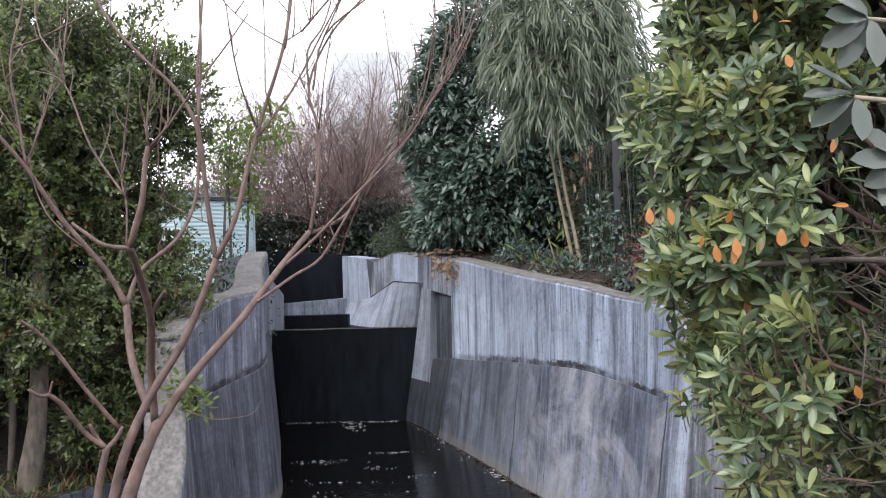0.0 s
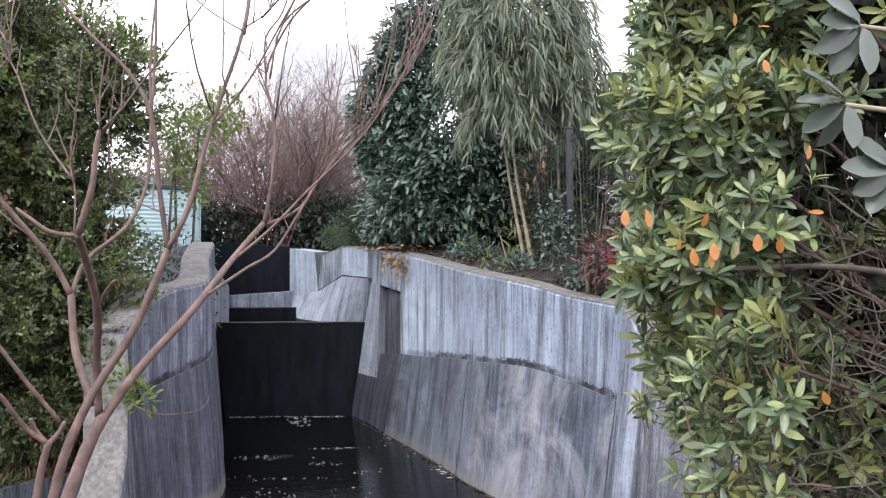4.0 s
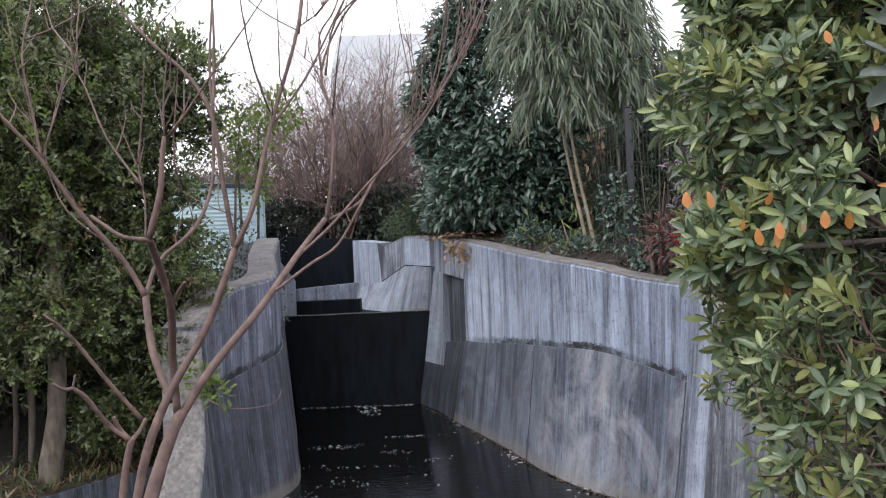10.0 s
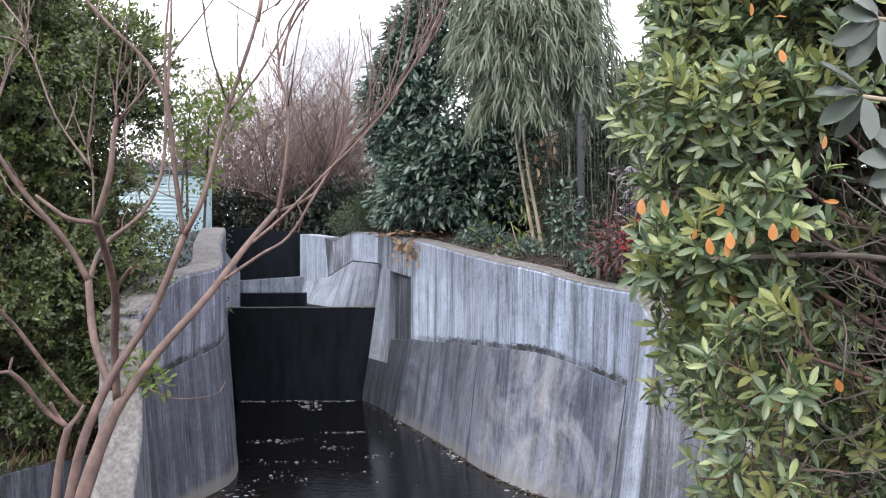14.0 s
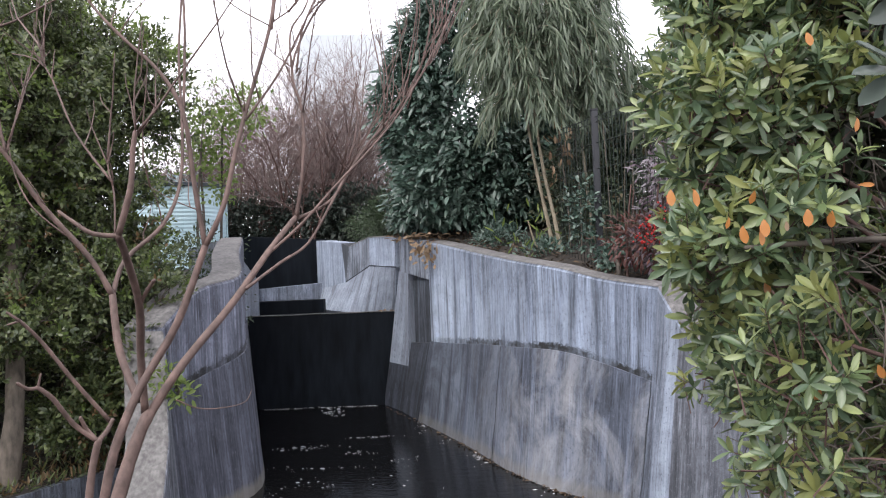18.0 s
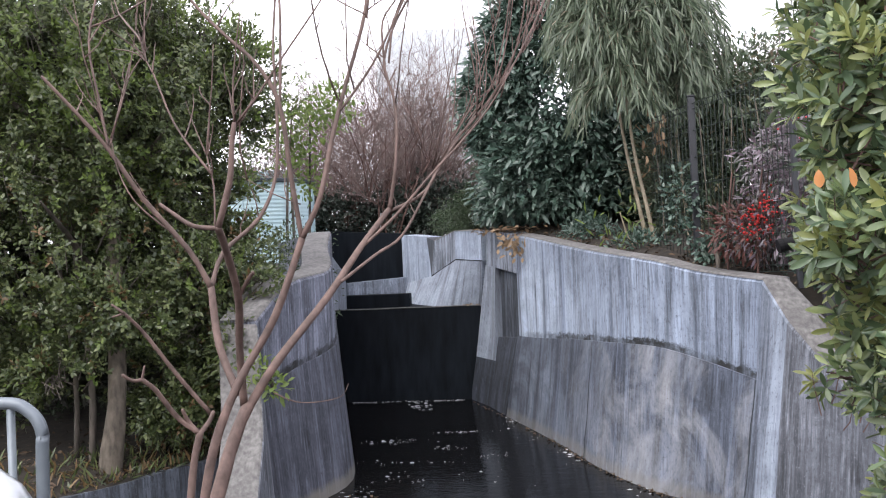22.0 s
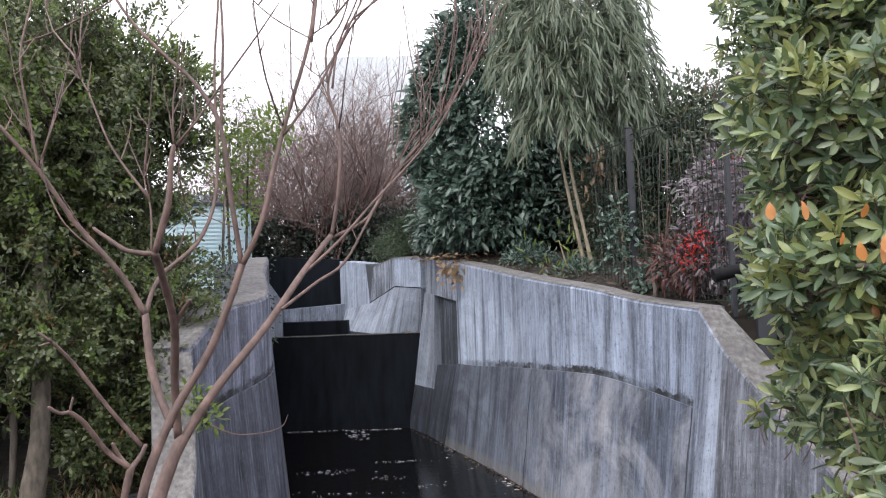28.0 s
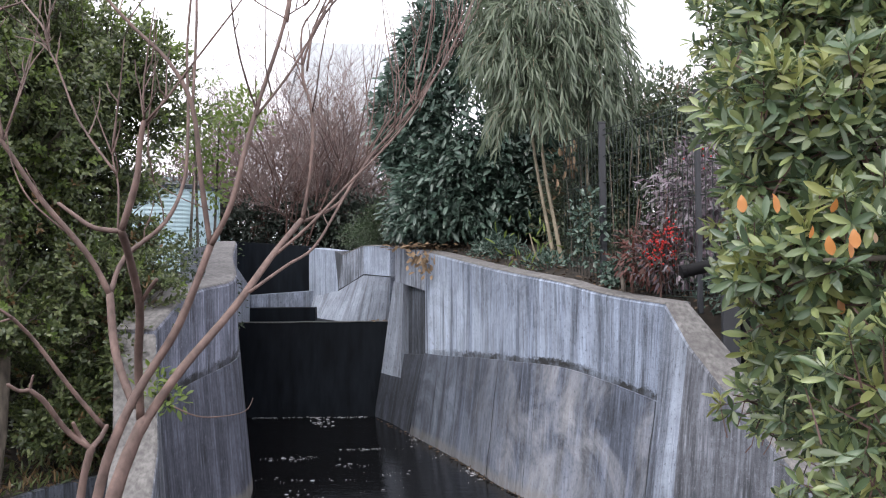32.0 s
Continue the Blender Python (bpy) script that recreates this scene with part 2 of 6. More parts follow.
M_CANE = simple("pale_cane", (0.20, 0.17, 0.12), (0.36, 0.31, 0.23), 12, 0.7, 0, 0.2)
M_POST = simple("dark_painted_steel", (0.022, 0.024, 0.030), (0.036, 0.039, 0.047), 9, 0.5, 0.0, 0.1)
M_BLACK = simple("matt_black_enamel", (0.004, 0.004, 0.005), (0.008, 0.008, 0.0095), 9, 0.7, 0.0, 0.1)
M_BLACK.node_tree.nodes["Principled BSDF"].inputs["Specular IOR Level"].default_value = 0.15
M_WIRE = simple("dark_green_wire", (0.012, 0.02, 0.018), (0.022, 0.034, 0.03), 9, 0.5, 0.2, 0)
M_STEEL = simple("galvanised_tube", (0.42, 0.44, 0.47), (0.55, 0.57, 0.60), 14, 0.34, 0.75, 0.1)
M_TUBE = simple("painted_grey_tube", (0.11, 0.13, 0.155), (0.16, 0.185, 0.21), 14, 0.42, 0.2, 0.1)
M_TANK = simple("pale_blue_sheet_metal", (0.36, 0.50, 0.55), (0.46, 0.60, 0.64), 3, 0.45, 0.1, 0.05)
M_TEAL = simple("teal_glass_cladding", (0.10, 0.24, 0.27), (0.24, 0.42, 0.45), 2, 0.35, 0, 0)
M_TRIM = simple("dark_rim", (0.03, 0.04, 0.05), (0.06, 0.07, 0.08), 3, 0.5, 0, 0)
# tower grey is paled and blued so the colour carries distance haze
M_TOWER = simple("hazed_grey_concrete_tower", (0.56, 0.60, 0.645), (0.64, 0.675, 0.71), 0.5, 0.8, 0, 0)
M_FOAM = simple("foam", (0.42, 0.43, 0.46), (0.78, 0.79, 0.82), 30, 0.6, 0, 0.3)


def leafy(name, colours, rough=0.42, glow=0.35, dull=0.13):
    """Leaf whose colour varies from blade to blade, with a paler midrib side and thin-leaf light."""
    m, nt, b = material(name, rough)
    colours = [tuple((1 - dull) * v + dull * sum(k) / 3 for v in k) for k in colours]
    g = nt.nodes.new("ShaderNodeNewGeometry")
    step = 1.0 / max(1, len(colours) - 1)
    c = ramp(nt, g.outputs["Random Per Island"], [(i * step, k) for i, k in enumerate(colours)])
    n = noise_tex(nt, (1, 1, 1), 18, 3)
    c = mix(nt, ramp(nt, n, [(0.35, grey(0.25)), (0.6, grey(0))]), c, tuple(v * 0.6 for v in colours[0]))
    nt.links.new(c, b.inputs["Base Color"])
    tr = nt.nodes.new("ShaderNodeBsdfTranslucent")
    nt.links.new(c, tr.inputs["Color"])
    add = node(nt, "ShaderNodeMixShader", Fac=glow)
    nt.links.new(b.outputs[0], add.inputs[1])
    nt.links.new(tr.outputs[0], add.inputs[2])
    nt.links.new(add.outputs[0], nt.nodes["Material Output"].inputs["Surface"])
    return m


L_BUSH = leafy("rhododendron_leaf", [(0.056, 0.090, 0.046), (0.108, 0.160, 0.074), (0.182, 0.238, 0.098), (0.32, 0.375, 0.155), (0.138, 0.204, 0.122), (0.070, 0.110, 0.064), (0.265, 0.315, 0.195)], 0.18, 0.28, 0.05)
# near-black tone stands for the shade inside the crowns
L_SHADE = leafy("shade_dark_leaf", [(0.018, 0.026, 0.014), (0.034, 0.040, 0.020), (0.030, 0.024, 0.015)], 0.5, 0.1)
L_YOUNG = leafy("young_yellow_green_leaf", [(0.21, 0.25, 0.065), (0.30, 0.32, 0.09), (0.25, 0.29, 0.11)], 0.33, 0.4)
L_ORANGE = leafy("orange_autumn_leaf", [(0.56, 0.21, 0.02), (0.68, 0.37, 0.045), (0.52, 0.16, 0.03), (0.64, 0.31, 0.05)], 0.4, 0.35)
L_LAUREL = leafy("dark_laurel_leaf", [(0.045, 0.084, 0.064), (0.080, 0.138, 0.106), (0.132, 0.195, 0.158), (0.060, 0.104, 0.088)], 0.27, 0.22)
L_HEDGE = leafy("mixed_hedge_leaf", [(0.050, 0.085, 0.052), (0.095, 0.140, 0.080), (0.160, 0.205, 0.125), (0.075, 0.110, 0.065), (0.17, 0.12, 0.06)], 0.35, 0.3)
L_WILLOW = leafy("long_grey_green_leaf", [(0.066, 0.098, 0.060), (0.125, 0.168, 0.104), (0.20, 0.248, 0.160), (0.092, 0.130, 0.084)], 0.38, 0.35)
L_TREE = leafy("left_evergreen_leaf", [(0.042, 0.062, 0.026), (0.088, 0.118, 0.045), (0.160, 0.192, 0.070), (0.058, 0.082, 0.040)], 0.30, 0.40, 0.06)
L_LIME = leafy("lime_green_leaf", [(0.10, 0.165, 0.032), (0.18, 0.25, 0.045), (0.135, 0.20, 0.04)], 0.45, 0.5)
L_COVER = leafy("small_ground_cover_leaf", [(0.03, 0.055, 0.025), (0.05, 0.085, 0.035), (0.07, 0.10, 0.05)], 0.5, 0.3)
L_PURPLE = leafy("purple_nandina_leaf", [(0.10, 0.060, 0.082), (0.165, 0.120, 0.155), (0.27, 0.235, 0.275), (0.085, 0.095, 0.075)], 0.4, 0.25)
L_FAR = leafy("brownish_far_leaf", [(0.022, 0.034, 0.024), (0.042, 0.062, 0.048), (0.046, 0.056, 0.046), (0.030, 0.046, 0.038)], 0.5, 0.2)
L_BRONZE = leafy("bronze_red_leaf", [(0.090, 0.026, 0.022), (0.128, 0.041, 0.030), (0.060, 0.034, 0.026)], 0.45, 0.3)
L_BROWN = leafy("brown_old_leaf", [(0.13, 0.075, 0.03), (0.20, 0.12, 0.045), (0.10, 0.075, 0.03)], 0.5, 0.35)
L_DRY = leafy("dry_tan_leaf", [(0.24, 0.15, 0.08), (0.38, 0.26, 0.15), (0.17, 0.10, 0.055)], 0.7, 0.3)
L_BIG = leafy("leathery_grey_green_leaf", [(0.06, 0.082, 0.06), (0.10, 0.128, 0.115), (0.07, 0.085, 0.045)], 0.16, 0.15)
L_LITTER = leafy("litter_leaf", [(0.06, 0.036, 0.022), (0.12, 0.075, 0.04), (0.04, 0.03, 0.02)], 0.8, 0.1)
M_BERRY = simple("red_berry", (0.35, 0.012, 0.012), (0.5, 0.02, 0.018), 30, 0.3, 0, 0)


# ---------- building helpers ----------
def part(name, bm, mat, parent=None, label="", smooth=False):
    me = bpy.data.meshes.new(name)
    bm.to_mesh(me)
    bm.free()
    return link(name, me, mat, parent, label, smooth)


def link(name, me, mat, parent=None, label="", smooth=False):
    me.materials.append(mat)
    if smooth:
        me.polygons.foreach_set("use_smooth", [True] * len(me.polygons))
    ob = new(name, me)
    ob.parent = parent
    if label:
        ob["label"] = label
    return ob


def thing(name, label, category, at=(0, 0, 0), group="", kind=""):
    e = new(name)
    e.empty_display_size = 0.1
    e.location = at
    return tagged(e, label, category, group, kind)


def fresh(name, verts, faces):
    me = bpy.data.meshes.new(name)
    me.from_pydata(verts, [], faces)
    return me


def loft(stations, closed=False):
    """A skin over stations, each a list of as many points; closed joins the last point of a station to its first."""
    bm = bmesh.new()
    rows = [[bm.verts.new(p) for p in s] for s in stations]
    n = len(rows[0])
    for a, b in zip(rows, rows[1:]):
        for i in range(n if closed else n - 1):
            j = (i + 1) % n
            bm.faces.new((a[i], a[j], b[j], b[i]))
    if closed:
        bm.faces.new(rows[0][::-1])
        bm.faces.new(rows[-1])
    bmesh.ops.recalc_face_normals(bm, faces=bm.faces[:])
    return bm


def face_loft(stations, heights):
    """A closed loft whose UVs are metres along the wall and metres up its face."""
    bm = bmesh.new()
    uv = bm.loops.layers.uv.new("UVMap")
    run, us = 0.0, [0.0]
    for a, b in zip(stations, stations[1:]):
        run += (Vector(a[1]) - Vector(b[1])).length
        us.append(run)
    rows = [[bm.verts.new(p) for p in s] for s in stations]
    at = {v: (u, h) for row, u, hs in zip(rows, us, heights) for v, h in zip(row, hs)}
    n = len(rows[0])
    for a, b in zip(rows, rows[1:]):
        for i in range(n):
            j = (i + 1) % n
            bm.faces.new((a[i], a[j], b[j], b[i]))
    ends = [bm.faces.new(rows[0][::-1]), bm.faces.new(rows[-1])]
    bmesh.ops.recalc_face_normals(bm, faces=bm.faces[:])
    for f in bm.faces:
        for lp in f.loops:
            u, h = at[lp.vert]
            if f in ends:
                u += (lp.vert.co - ends[0].verts[0].co).xy.length
            lp[uv].uv = (u, h)
    return bm


def flat_uv(bm):
    """UVs for prisms: metres round the plan and metres up."""
    uv = bm.loops.layers.uv.verify()
    for f in bm.faces:
        nrm = f.normal
        side = Vector((-nrm.y, nrm.x, 0))
        if side.length < 0.3:
            for lp in f.loops:
                lp[uv].uv = (lp.vert.co.x, lp.vert.co.y + 40)
        else:
            side.normalize()
            for lp in f.loops:
                lp[uv].uv = (lp.vert.co.dot(side) + 20 * nrm.x, lp.vert.co.z)
    return bm


def spline(pts, n):
    """Points along a smooth curve through pts, n to a span."""
    P = [Vector(p) for p in pts]
    if len(P) < 3:
        return [P[0].lerp(P[1], i / n) for i in range(n + 1)]
    out = []
    for i in range(len(P) - 1):
        a, b, c, d = P[max(i - 1, 0)], P[i], P[i + 1], P[min(i + 2, len(P) - 1)]
        for k in range(n):
            t = k / n
            out.append(0.5 * ((2 * b) + (c - a) * t + (2 * a - 5 * b + 4 * c - d) * t * t + (3 * b - a - 3 * c + d) * t ** 3))
    out.append(P[-1])
    return out


def tube(pts, r0, r1, sides=8, bm=None, lumps=0.0, rng=random, nub=False):
    """A tapered tube along pts, added to bm."""
    bm = bm or bmesh.new()
    rows = []
    side = None
    for i, p in enumerate(pts):
        d = (pts[min(i + 1, len(pts) - 1)] - pts[max(i - 1, 0)]).normalized()
        side = (side or d.orthogonal())
        side = (side - d * side.dot(d)).normalized()
        up = d.cross(side)
        f = i / max(1, len(pts) - 1)
        r = r0 + (r1 - r0) * f
        r *= 1 + lumps * (rng.random() - 0.5)
        rows.append([bm.verts.new(p + (side * math.cos(a) + up * math.sin(a)) * r) for a in [2 * math.pi * k / sides for k in range(sides)]])
    if nub:
        for reach, size in ((0.55, 0.8), (0.9, 0.35)):
            rows.append([bm.verts.new(pts[-1] + d * r * reach + (side * math.cos(a) + up * math.sin(a)) * r * size) for a in [2 * math.pi * k / sides for k in range(sides)]])
    for a, b in zip(rows, rows[1:]):
        for i in range(sides):
            j = (i + 1) % sides
            bm.faces.new((a[i], a[j], b[j], b[i]))
    bm.faces.new(rows[0][::-1])
    bm.faces.new(rows[-1])
    return bm


def box(bm, lo, hi, m=None):
    """An axis-aligned box from corner to corner, then moved by m."""
    x0, y0, z0 = lo
    x1, y1, z1 = hi
    v = [bm.verts.new(p) for p in ((x0, y0, z0), (x1, y0, z0), (x1, y1, z0), (x0, y1, z0), (x0, y0, z1), (x1, y0, z1), (x1, y1, z1), (x0, y1, z1))]
    for f in ((3, 2, 1, 0), (4, 5, 6, 7), (0, 1, 5, 4), (1, 2, 6, 5), (2, 3, 7, 6), (3, 0, 4, 7)):
        bm.faces.new([v[i] for i in f])
    if m:
        bmesh.ops.transform(bm, matrix=m, verts=v)
    return bm


# leaf blades: base, two cross-sections folded along the midrib, tip
BLADE = np.array([(0, 0, 0), (.32, -.40, .05), (.32, 0, -.02), (.32, .40, .05), (.72, -.44, .02), (.72, 0, -.05), (.72, .44, .02), (1, 0, -.10)])
BLADE_F = [(0, 1, 2), (0, 2, 3), (1, 4, 5, 2), (2, 5, 6, 3), (4, 7, 5), (5, 7, 6)]
OVAL = np.array([(0, 0, 0)] + [(x, y * w, z - 0.10 * x * x + (0.05 if y else 0)) for x, w, z in ((.16, .20, .03), (.42, .42, .03), (.70, .46, .0), (.90, .26, -.02)) for y in (-1, 0, 1)] + [(1, 0, -.10)])
OVAL_F = [(0, 1, 2), (0, 2, 3)] + [f for k in (1, 4, 7) for f in ((k, k + 3, k + 4, k + 1), (k + 1, k + 4, k + 5, k + 2))] + [(10, 13, 11), (11, 13, 12)]
SLIM = np.array([(0, 0, 0), (.45, -.5, .08), (.45, .5, .08), (1, 0, -.1)])
SLIM_F = [(0, 1, 3), (0, 3, 2)]
STRAP = np.array([(0, 0, 0), (.35, -.5, .02), (.35, .5, .02), (.72, -.38, -.03), (.72, .38, -.03), (1, 0, -.10)])
STRAP_F = [(0, 1, 2), (1, 3, 4, 2), (3, 5, 4)]


def blades(name, P, D, L, W, shape="blade", up=(0, 0, 1), rng=None, twist=0.5):
    """One mesh of many leaves: bases P, directions D, lengths L, widths W."""
    T, F = {"blade": (BLADE, BLADE_F), "oval": (OVAL, OVAL_F), "slim": (SLIM, SLIM_F), "strap": (STRAP, STRAP_F)}[shape]
    rng = rng or np.random.default_rng(1)
    P, D = np.asarray(P, float), np.asarray(D, float)
    n = len(P)
    L, W = np.broadcast_to(L, n), np.broadcast_to(W, n)
    D = D / np.linalg.norm(D, axis=1, keepdims=True)
    U = np.broadcast_to(np.asarray(up, float), (n, 3)) + rng.normal(0, twist, (n, 3))
    S = np.cross(D, U)
    S /= np.linalg.norm(S, axis=1, keepdims=True) + 1e-9
    N = np.cross(S, D)
    V = P[:, None] + D[:, None] * (T[None, :, :1] * L[:, None, None]) + S[:, None] * (T[None, :, 1:2] * W[:, None, None]) + N[:, None] * (T[None, :, 2:] * L[:, None, None])
    k = len(T)
    flat, start, total, at = [], [], [], 0
    for f in F:
        total.append(len(f))
    per = sum(total)
    idx = np.concatenate([np.array(f) for f in F])
    loops = (idx[None] + (np.arange(n) * k)[:, None]).ravel()
    tot = np.tile(total, n)
    me = bpy.data.meshes.new(name)
    me.vertices.add(n * k)
    me.vertices.foreach_set("co", V.ravel())
    me.loops.add(n * per)
    me.loops.foreach_set("vertex_index", loops)
    me.polygons.add(n * len(F))
    me.polygons.foreach_set("loop_start", np.concatenate([[0], np.cumsum(tot)[:-1]]))
    me.update(calc_edges=True)
    me.validate()
    return me


def whorls(tips, axes, count, spread, L, W, rng, along=0.25, stray=0.1):
    """Leaves in rosettes round each shoot tip: bases, directions, lengths, widths and the axes they face along."""
    A = axes / np.linalg.norm(axes, axis=1, keepdims=True)
    S = np.cross(A, rng.normal(size=A.shape))
    S /= np.linalg.norm(S, axis=1, keepdims=True)
    T = np.cross(A, S)
    n = rng.integers(count[0], count[1] + 1, len(tips))
    who = np.repeat(np.arange(len(tips)), n)
    i = np.concatenate([np.arange(k) for k in n])
    f = i / n[who]
    an = rng.random(len(tips))[who] * 6.28 + i * 2.4
    w = spread * (0.55 + 0.6 * f) + rng.normal(0, stray, len(who))
    P = tips[who] - A[who] * (along * L * f)[:, None]
    D = A[who] * np.cos(w)[:, None] + (S[who] * np.cos(an)[:, None] + T[who] * np.sin(an)[:, None]) * np.sin(w)[:, None]
    g = 0.7 + 0.45 * rng.random(len(who))
    return P, D, L * g, W * g, A[who]


def shell(rng, n, centre, radii, inner=0.75, rough=0.16, freq=2.2, seed=0.0):
    """Points in the outer layer of an uneven ellipsoid and the outward directions there."""
    d = rng.normal(size=(n, 3))
    d /= np.linalg.norm(d, axis=1, keepdims=True)
    k = np.array([noise.noise(Vector(v * freq) + Vector((seed, 0, 0))) + 0.5 * noise.noise(Vector(v * freq * 2.7) + Vector((seed, 5, 0))) for v in d])
    r = (1 + rough * k * 2) * (inner + (1 - inner) * rng.random(n) ** 0.5)
    return np.array(centre) + d * np.array(radii) * r[:, None], d / np.array(radii)


def limb(name, pts, r0, r1, parent, mat=None, n=4, sides=9, lumps=0.10):
    """One tapered branch of a tree, with slight knots."""
    rng = random.Random(int(abs(pts[0][0] * 971 + pts[-1][2] * 313) * 10))
    return part(name, tube(spline(pts, n), r0 * (1 if mat else 0.88), r1 * (1 if mat else 0.88), sides, None, lumps, rng, True), mat or M_BARK, parent, "", True)


# ---------- the channel ----------
def wall_profile(w, j, t, back, outer_z=-0.5, ledge=0.012):
    """Section of a wall: foot, joint with a small ledge, arris, cap, back. back: plan direction and width of the cap."""
    dx, dy, wd = back
    w, j, t = Vector(w), Vector(j), Vector(t)
    out = Vector((dx, dy, 0)).normalized()
    foot = w + Vector((0, 0, -0.6 - w.z)) - out * 0.02
    return dict(lower=[foot, w, j, j + out * 0.10, foot + out * (wd + 0.1)],
                upper=[j + out * ledge + Vector((0, 0, 0.004)), t + out * (ledge - 0.004) - Vector((0, 0, 0.025)), t + out * (ledge + 0.018), t + out * wd, Vector((t.x + out.x * wd, t.y + out.y * wd, outer_z)), Vector((j.x + out.x * (ledge + 0.02), j.y + out.y * (ledge + 0.02), outer_z))],
                cap=[t + out * (ledge + 0.003) + Vector((0, 0, -0.008)), t + out * (ledge + 0.016) + Vector((0, 0, 0.004)), t + out * (wd * 0.5) + Vector((0, 0, 0.007)), t + out * wd + Vector((0, 0, 0.003)), t + out * (wd + 0.006) + Vector((0, 0, -0.02)), t + out * (wd * 0.5) + Vector((0, 0, -0.02))])


def dense(stations, n=4):
    """Smooth stations in between, field by field."""
    cols = [spline([s[k] for s in stations], n) for k in range(len(stations[0]))]
    return [tuple(c[i] for c in cols) for i in range(len(cols[0]))]


def concrete_wall(name, label, stations, back, n=4, outer_z=-0.5, mats=None):
    wall = thing(name, label, "wall", kind="structure")
    st = dense(stations, n)
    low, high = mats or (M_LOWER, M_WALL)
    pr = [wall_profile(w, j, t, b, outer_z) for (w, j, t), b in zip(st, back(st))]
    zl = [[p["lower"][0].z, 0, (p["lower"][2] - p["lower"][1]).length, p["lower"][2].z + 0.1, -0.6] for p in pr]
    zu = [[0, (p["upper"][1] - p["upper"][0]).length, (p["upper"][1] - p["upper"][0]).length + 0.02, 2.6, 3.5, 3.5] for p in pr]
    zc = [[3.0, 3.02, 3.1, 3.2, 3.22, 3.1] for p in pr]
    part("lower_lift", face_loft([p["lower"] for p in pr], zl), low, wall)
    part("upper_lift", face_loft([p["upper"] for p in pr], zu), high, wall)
    part("cap", face_loft([p["cap"] for p in pr], zc), M_CAP, wall, "pale weathered concrete cap")
    return wall


def wing_wall(name, label, stations, out, wd, fold=False):
    """A sloping wing: one face from the foot to the arris, and the worn cap."""
    wing = thing(name, label, "wall", kind="structure")
    pr = [wall_profile(w, j, t, (*out, b), -0.6) for (w, j, t), b in zip(stations, wd)]
    body = [[p["lower"][0], Vector(st[0]), Vector(st[1]), p["upper"][1], p["upper"][2], p["upper"][3], p["upper"][4]] for p, st in zip(pr, stations)]
    up = [[-0.6, st[0][2], st[1][2], st[2][2], st[2][2] + 0.03, 3.4, 3.6] for st in stations]
    if fold:
        part("fold", face_loft(body[:2], up[:2]), M_FOLD, wing, "white lime runs down the fold")
    part("face", face_loft(body[1:] if fold else body, up[1:] if fold else up), M_WING, wing)
    part("cap", face_loft([p["cap"] for p in pr], [[3.0, 3.02, 3.1, 3.2, 3.22, 3.1]] * len(pr)), M_CAP, wing, "worn pale concrete cap")
    return wing


def normal_back(side, wd):
    """Backs square to the run of the wall, to its right (1) or left (-1)."""
    def f(st):
        out = []
        for i in range(len(st)):
            d = Vector(st[min(i + 1, len(st) - 1)][2]) - Vector(st[max(i - 1, 0)][2])
            out.append((d.y * side, -d.x * side, wd))
        return out
    return f


# right wall, from beside the weir down to its outer bend: foot, joint, top
right = [((-0.24, 8.10, 0), (-0.13, 8.18, 0.84), (-0.12, 8.20, 1.81)),
         ((0.08, 7.24, 0), (0.19, 7.30, 0.90), (0.20, 7.31, 1.70)),
         ((0.32, 6.50, 0), (0.42, 6.58, 0.94), (0.43, 6.59, 1.63)),
         ((0.60, 5.90, 0), (0.70, 5.98, 0.96), (0.71, 5.99, 1.56)),
         ((0.85, 5.58, 0), (0.95, 5.66, 0.90), (0.96, 5.67, 1.48)),
         ((1.05, 5.16, 0), (1.16, 5.14, 0.84), (1.20, 5.10, 1.43))]
first = [((-0.46, 8.66, 0), (-0.30, 8.66, 0.82), (-0.29, 8.68, 1.865))]
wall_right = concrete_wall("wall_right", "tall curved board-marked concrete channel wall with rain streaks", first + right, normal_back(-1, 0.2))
for a, c in (((0.331, 6.835, 0.92), (0.218, 6.79, 0.0)), ((0.546, 6.294, 0.94), (0.448, 6.206, 0.0)), ((1.155, 5.139, 0.84), (1.046, 5.157, 0.0))):
    part("joint", tube([Vector(a).lerp(Vector(c), k / 6) + Vector((0.004 * math.sin(k * 2.1), 0, 0)) for k in range(7)], 0.003, 0.004, 5, None, 0.6, random.Random(3)), M_STRIP, wall_right, "thin dark upright joint")
wing_r = [((1.051, 5.158, 0.0), (1.161, 5.138, 0.84), (1.202, 5.098, 1.43)),
          ((1.15, 4.93, -0.1), (1.22, 4.92, 0.62), (1.275, 4.90, 1.205)),
          ((1.28, 4.72, -0.3), (1.36, 4.72, 0.40), (1.40, 4.74, 0.99)),
          ((1.44, 4.42, -0.4), (1.52, 4.42, 0.10), (1.57, 4.44, 0.71)),
          ((1.62, 4.10, -0.5), (1.68, 4.10, -0.15), (1.73, 4.12, 0.42))]


wing_wall("wing_wall_right", "sloping concrete wing wall with a worn pale top", wing_r, (1.0, 0.30), (0.165, 0.235, 0.24, 0.24, 0.24), True)

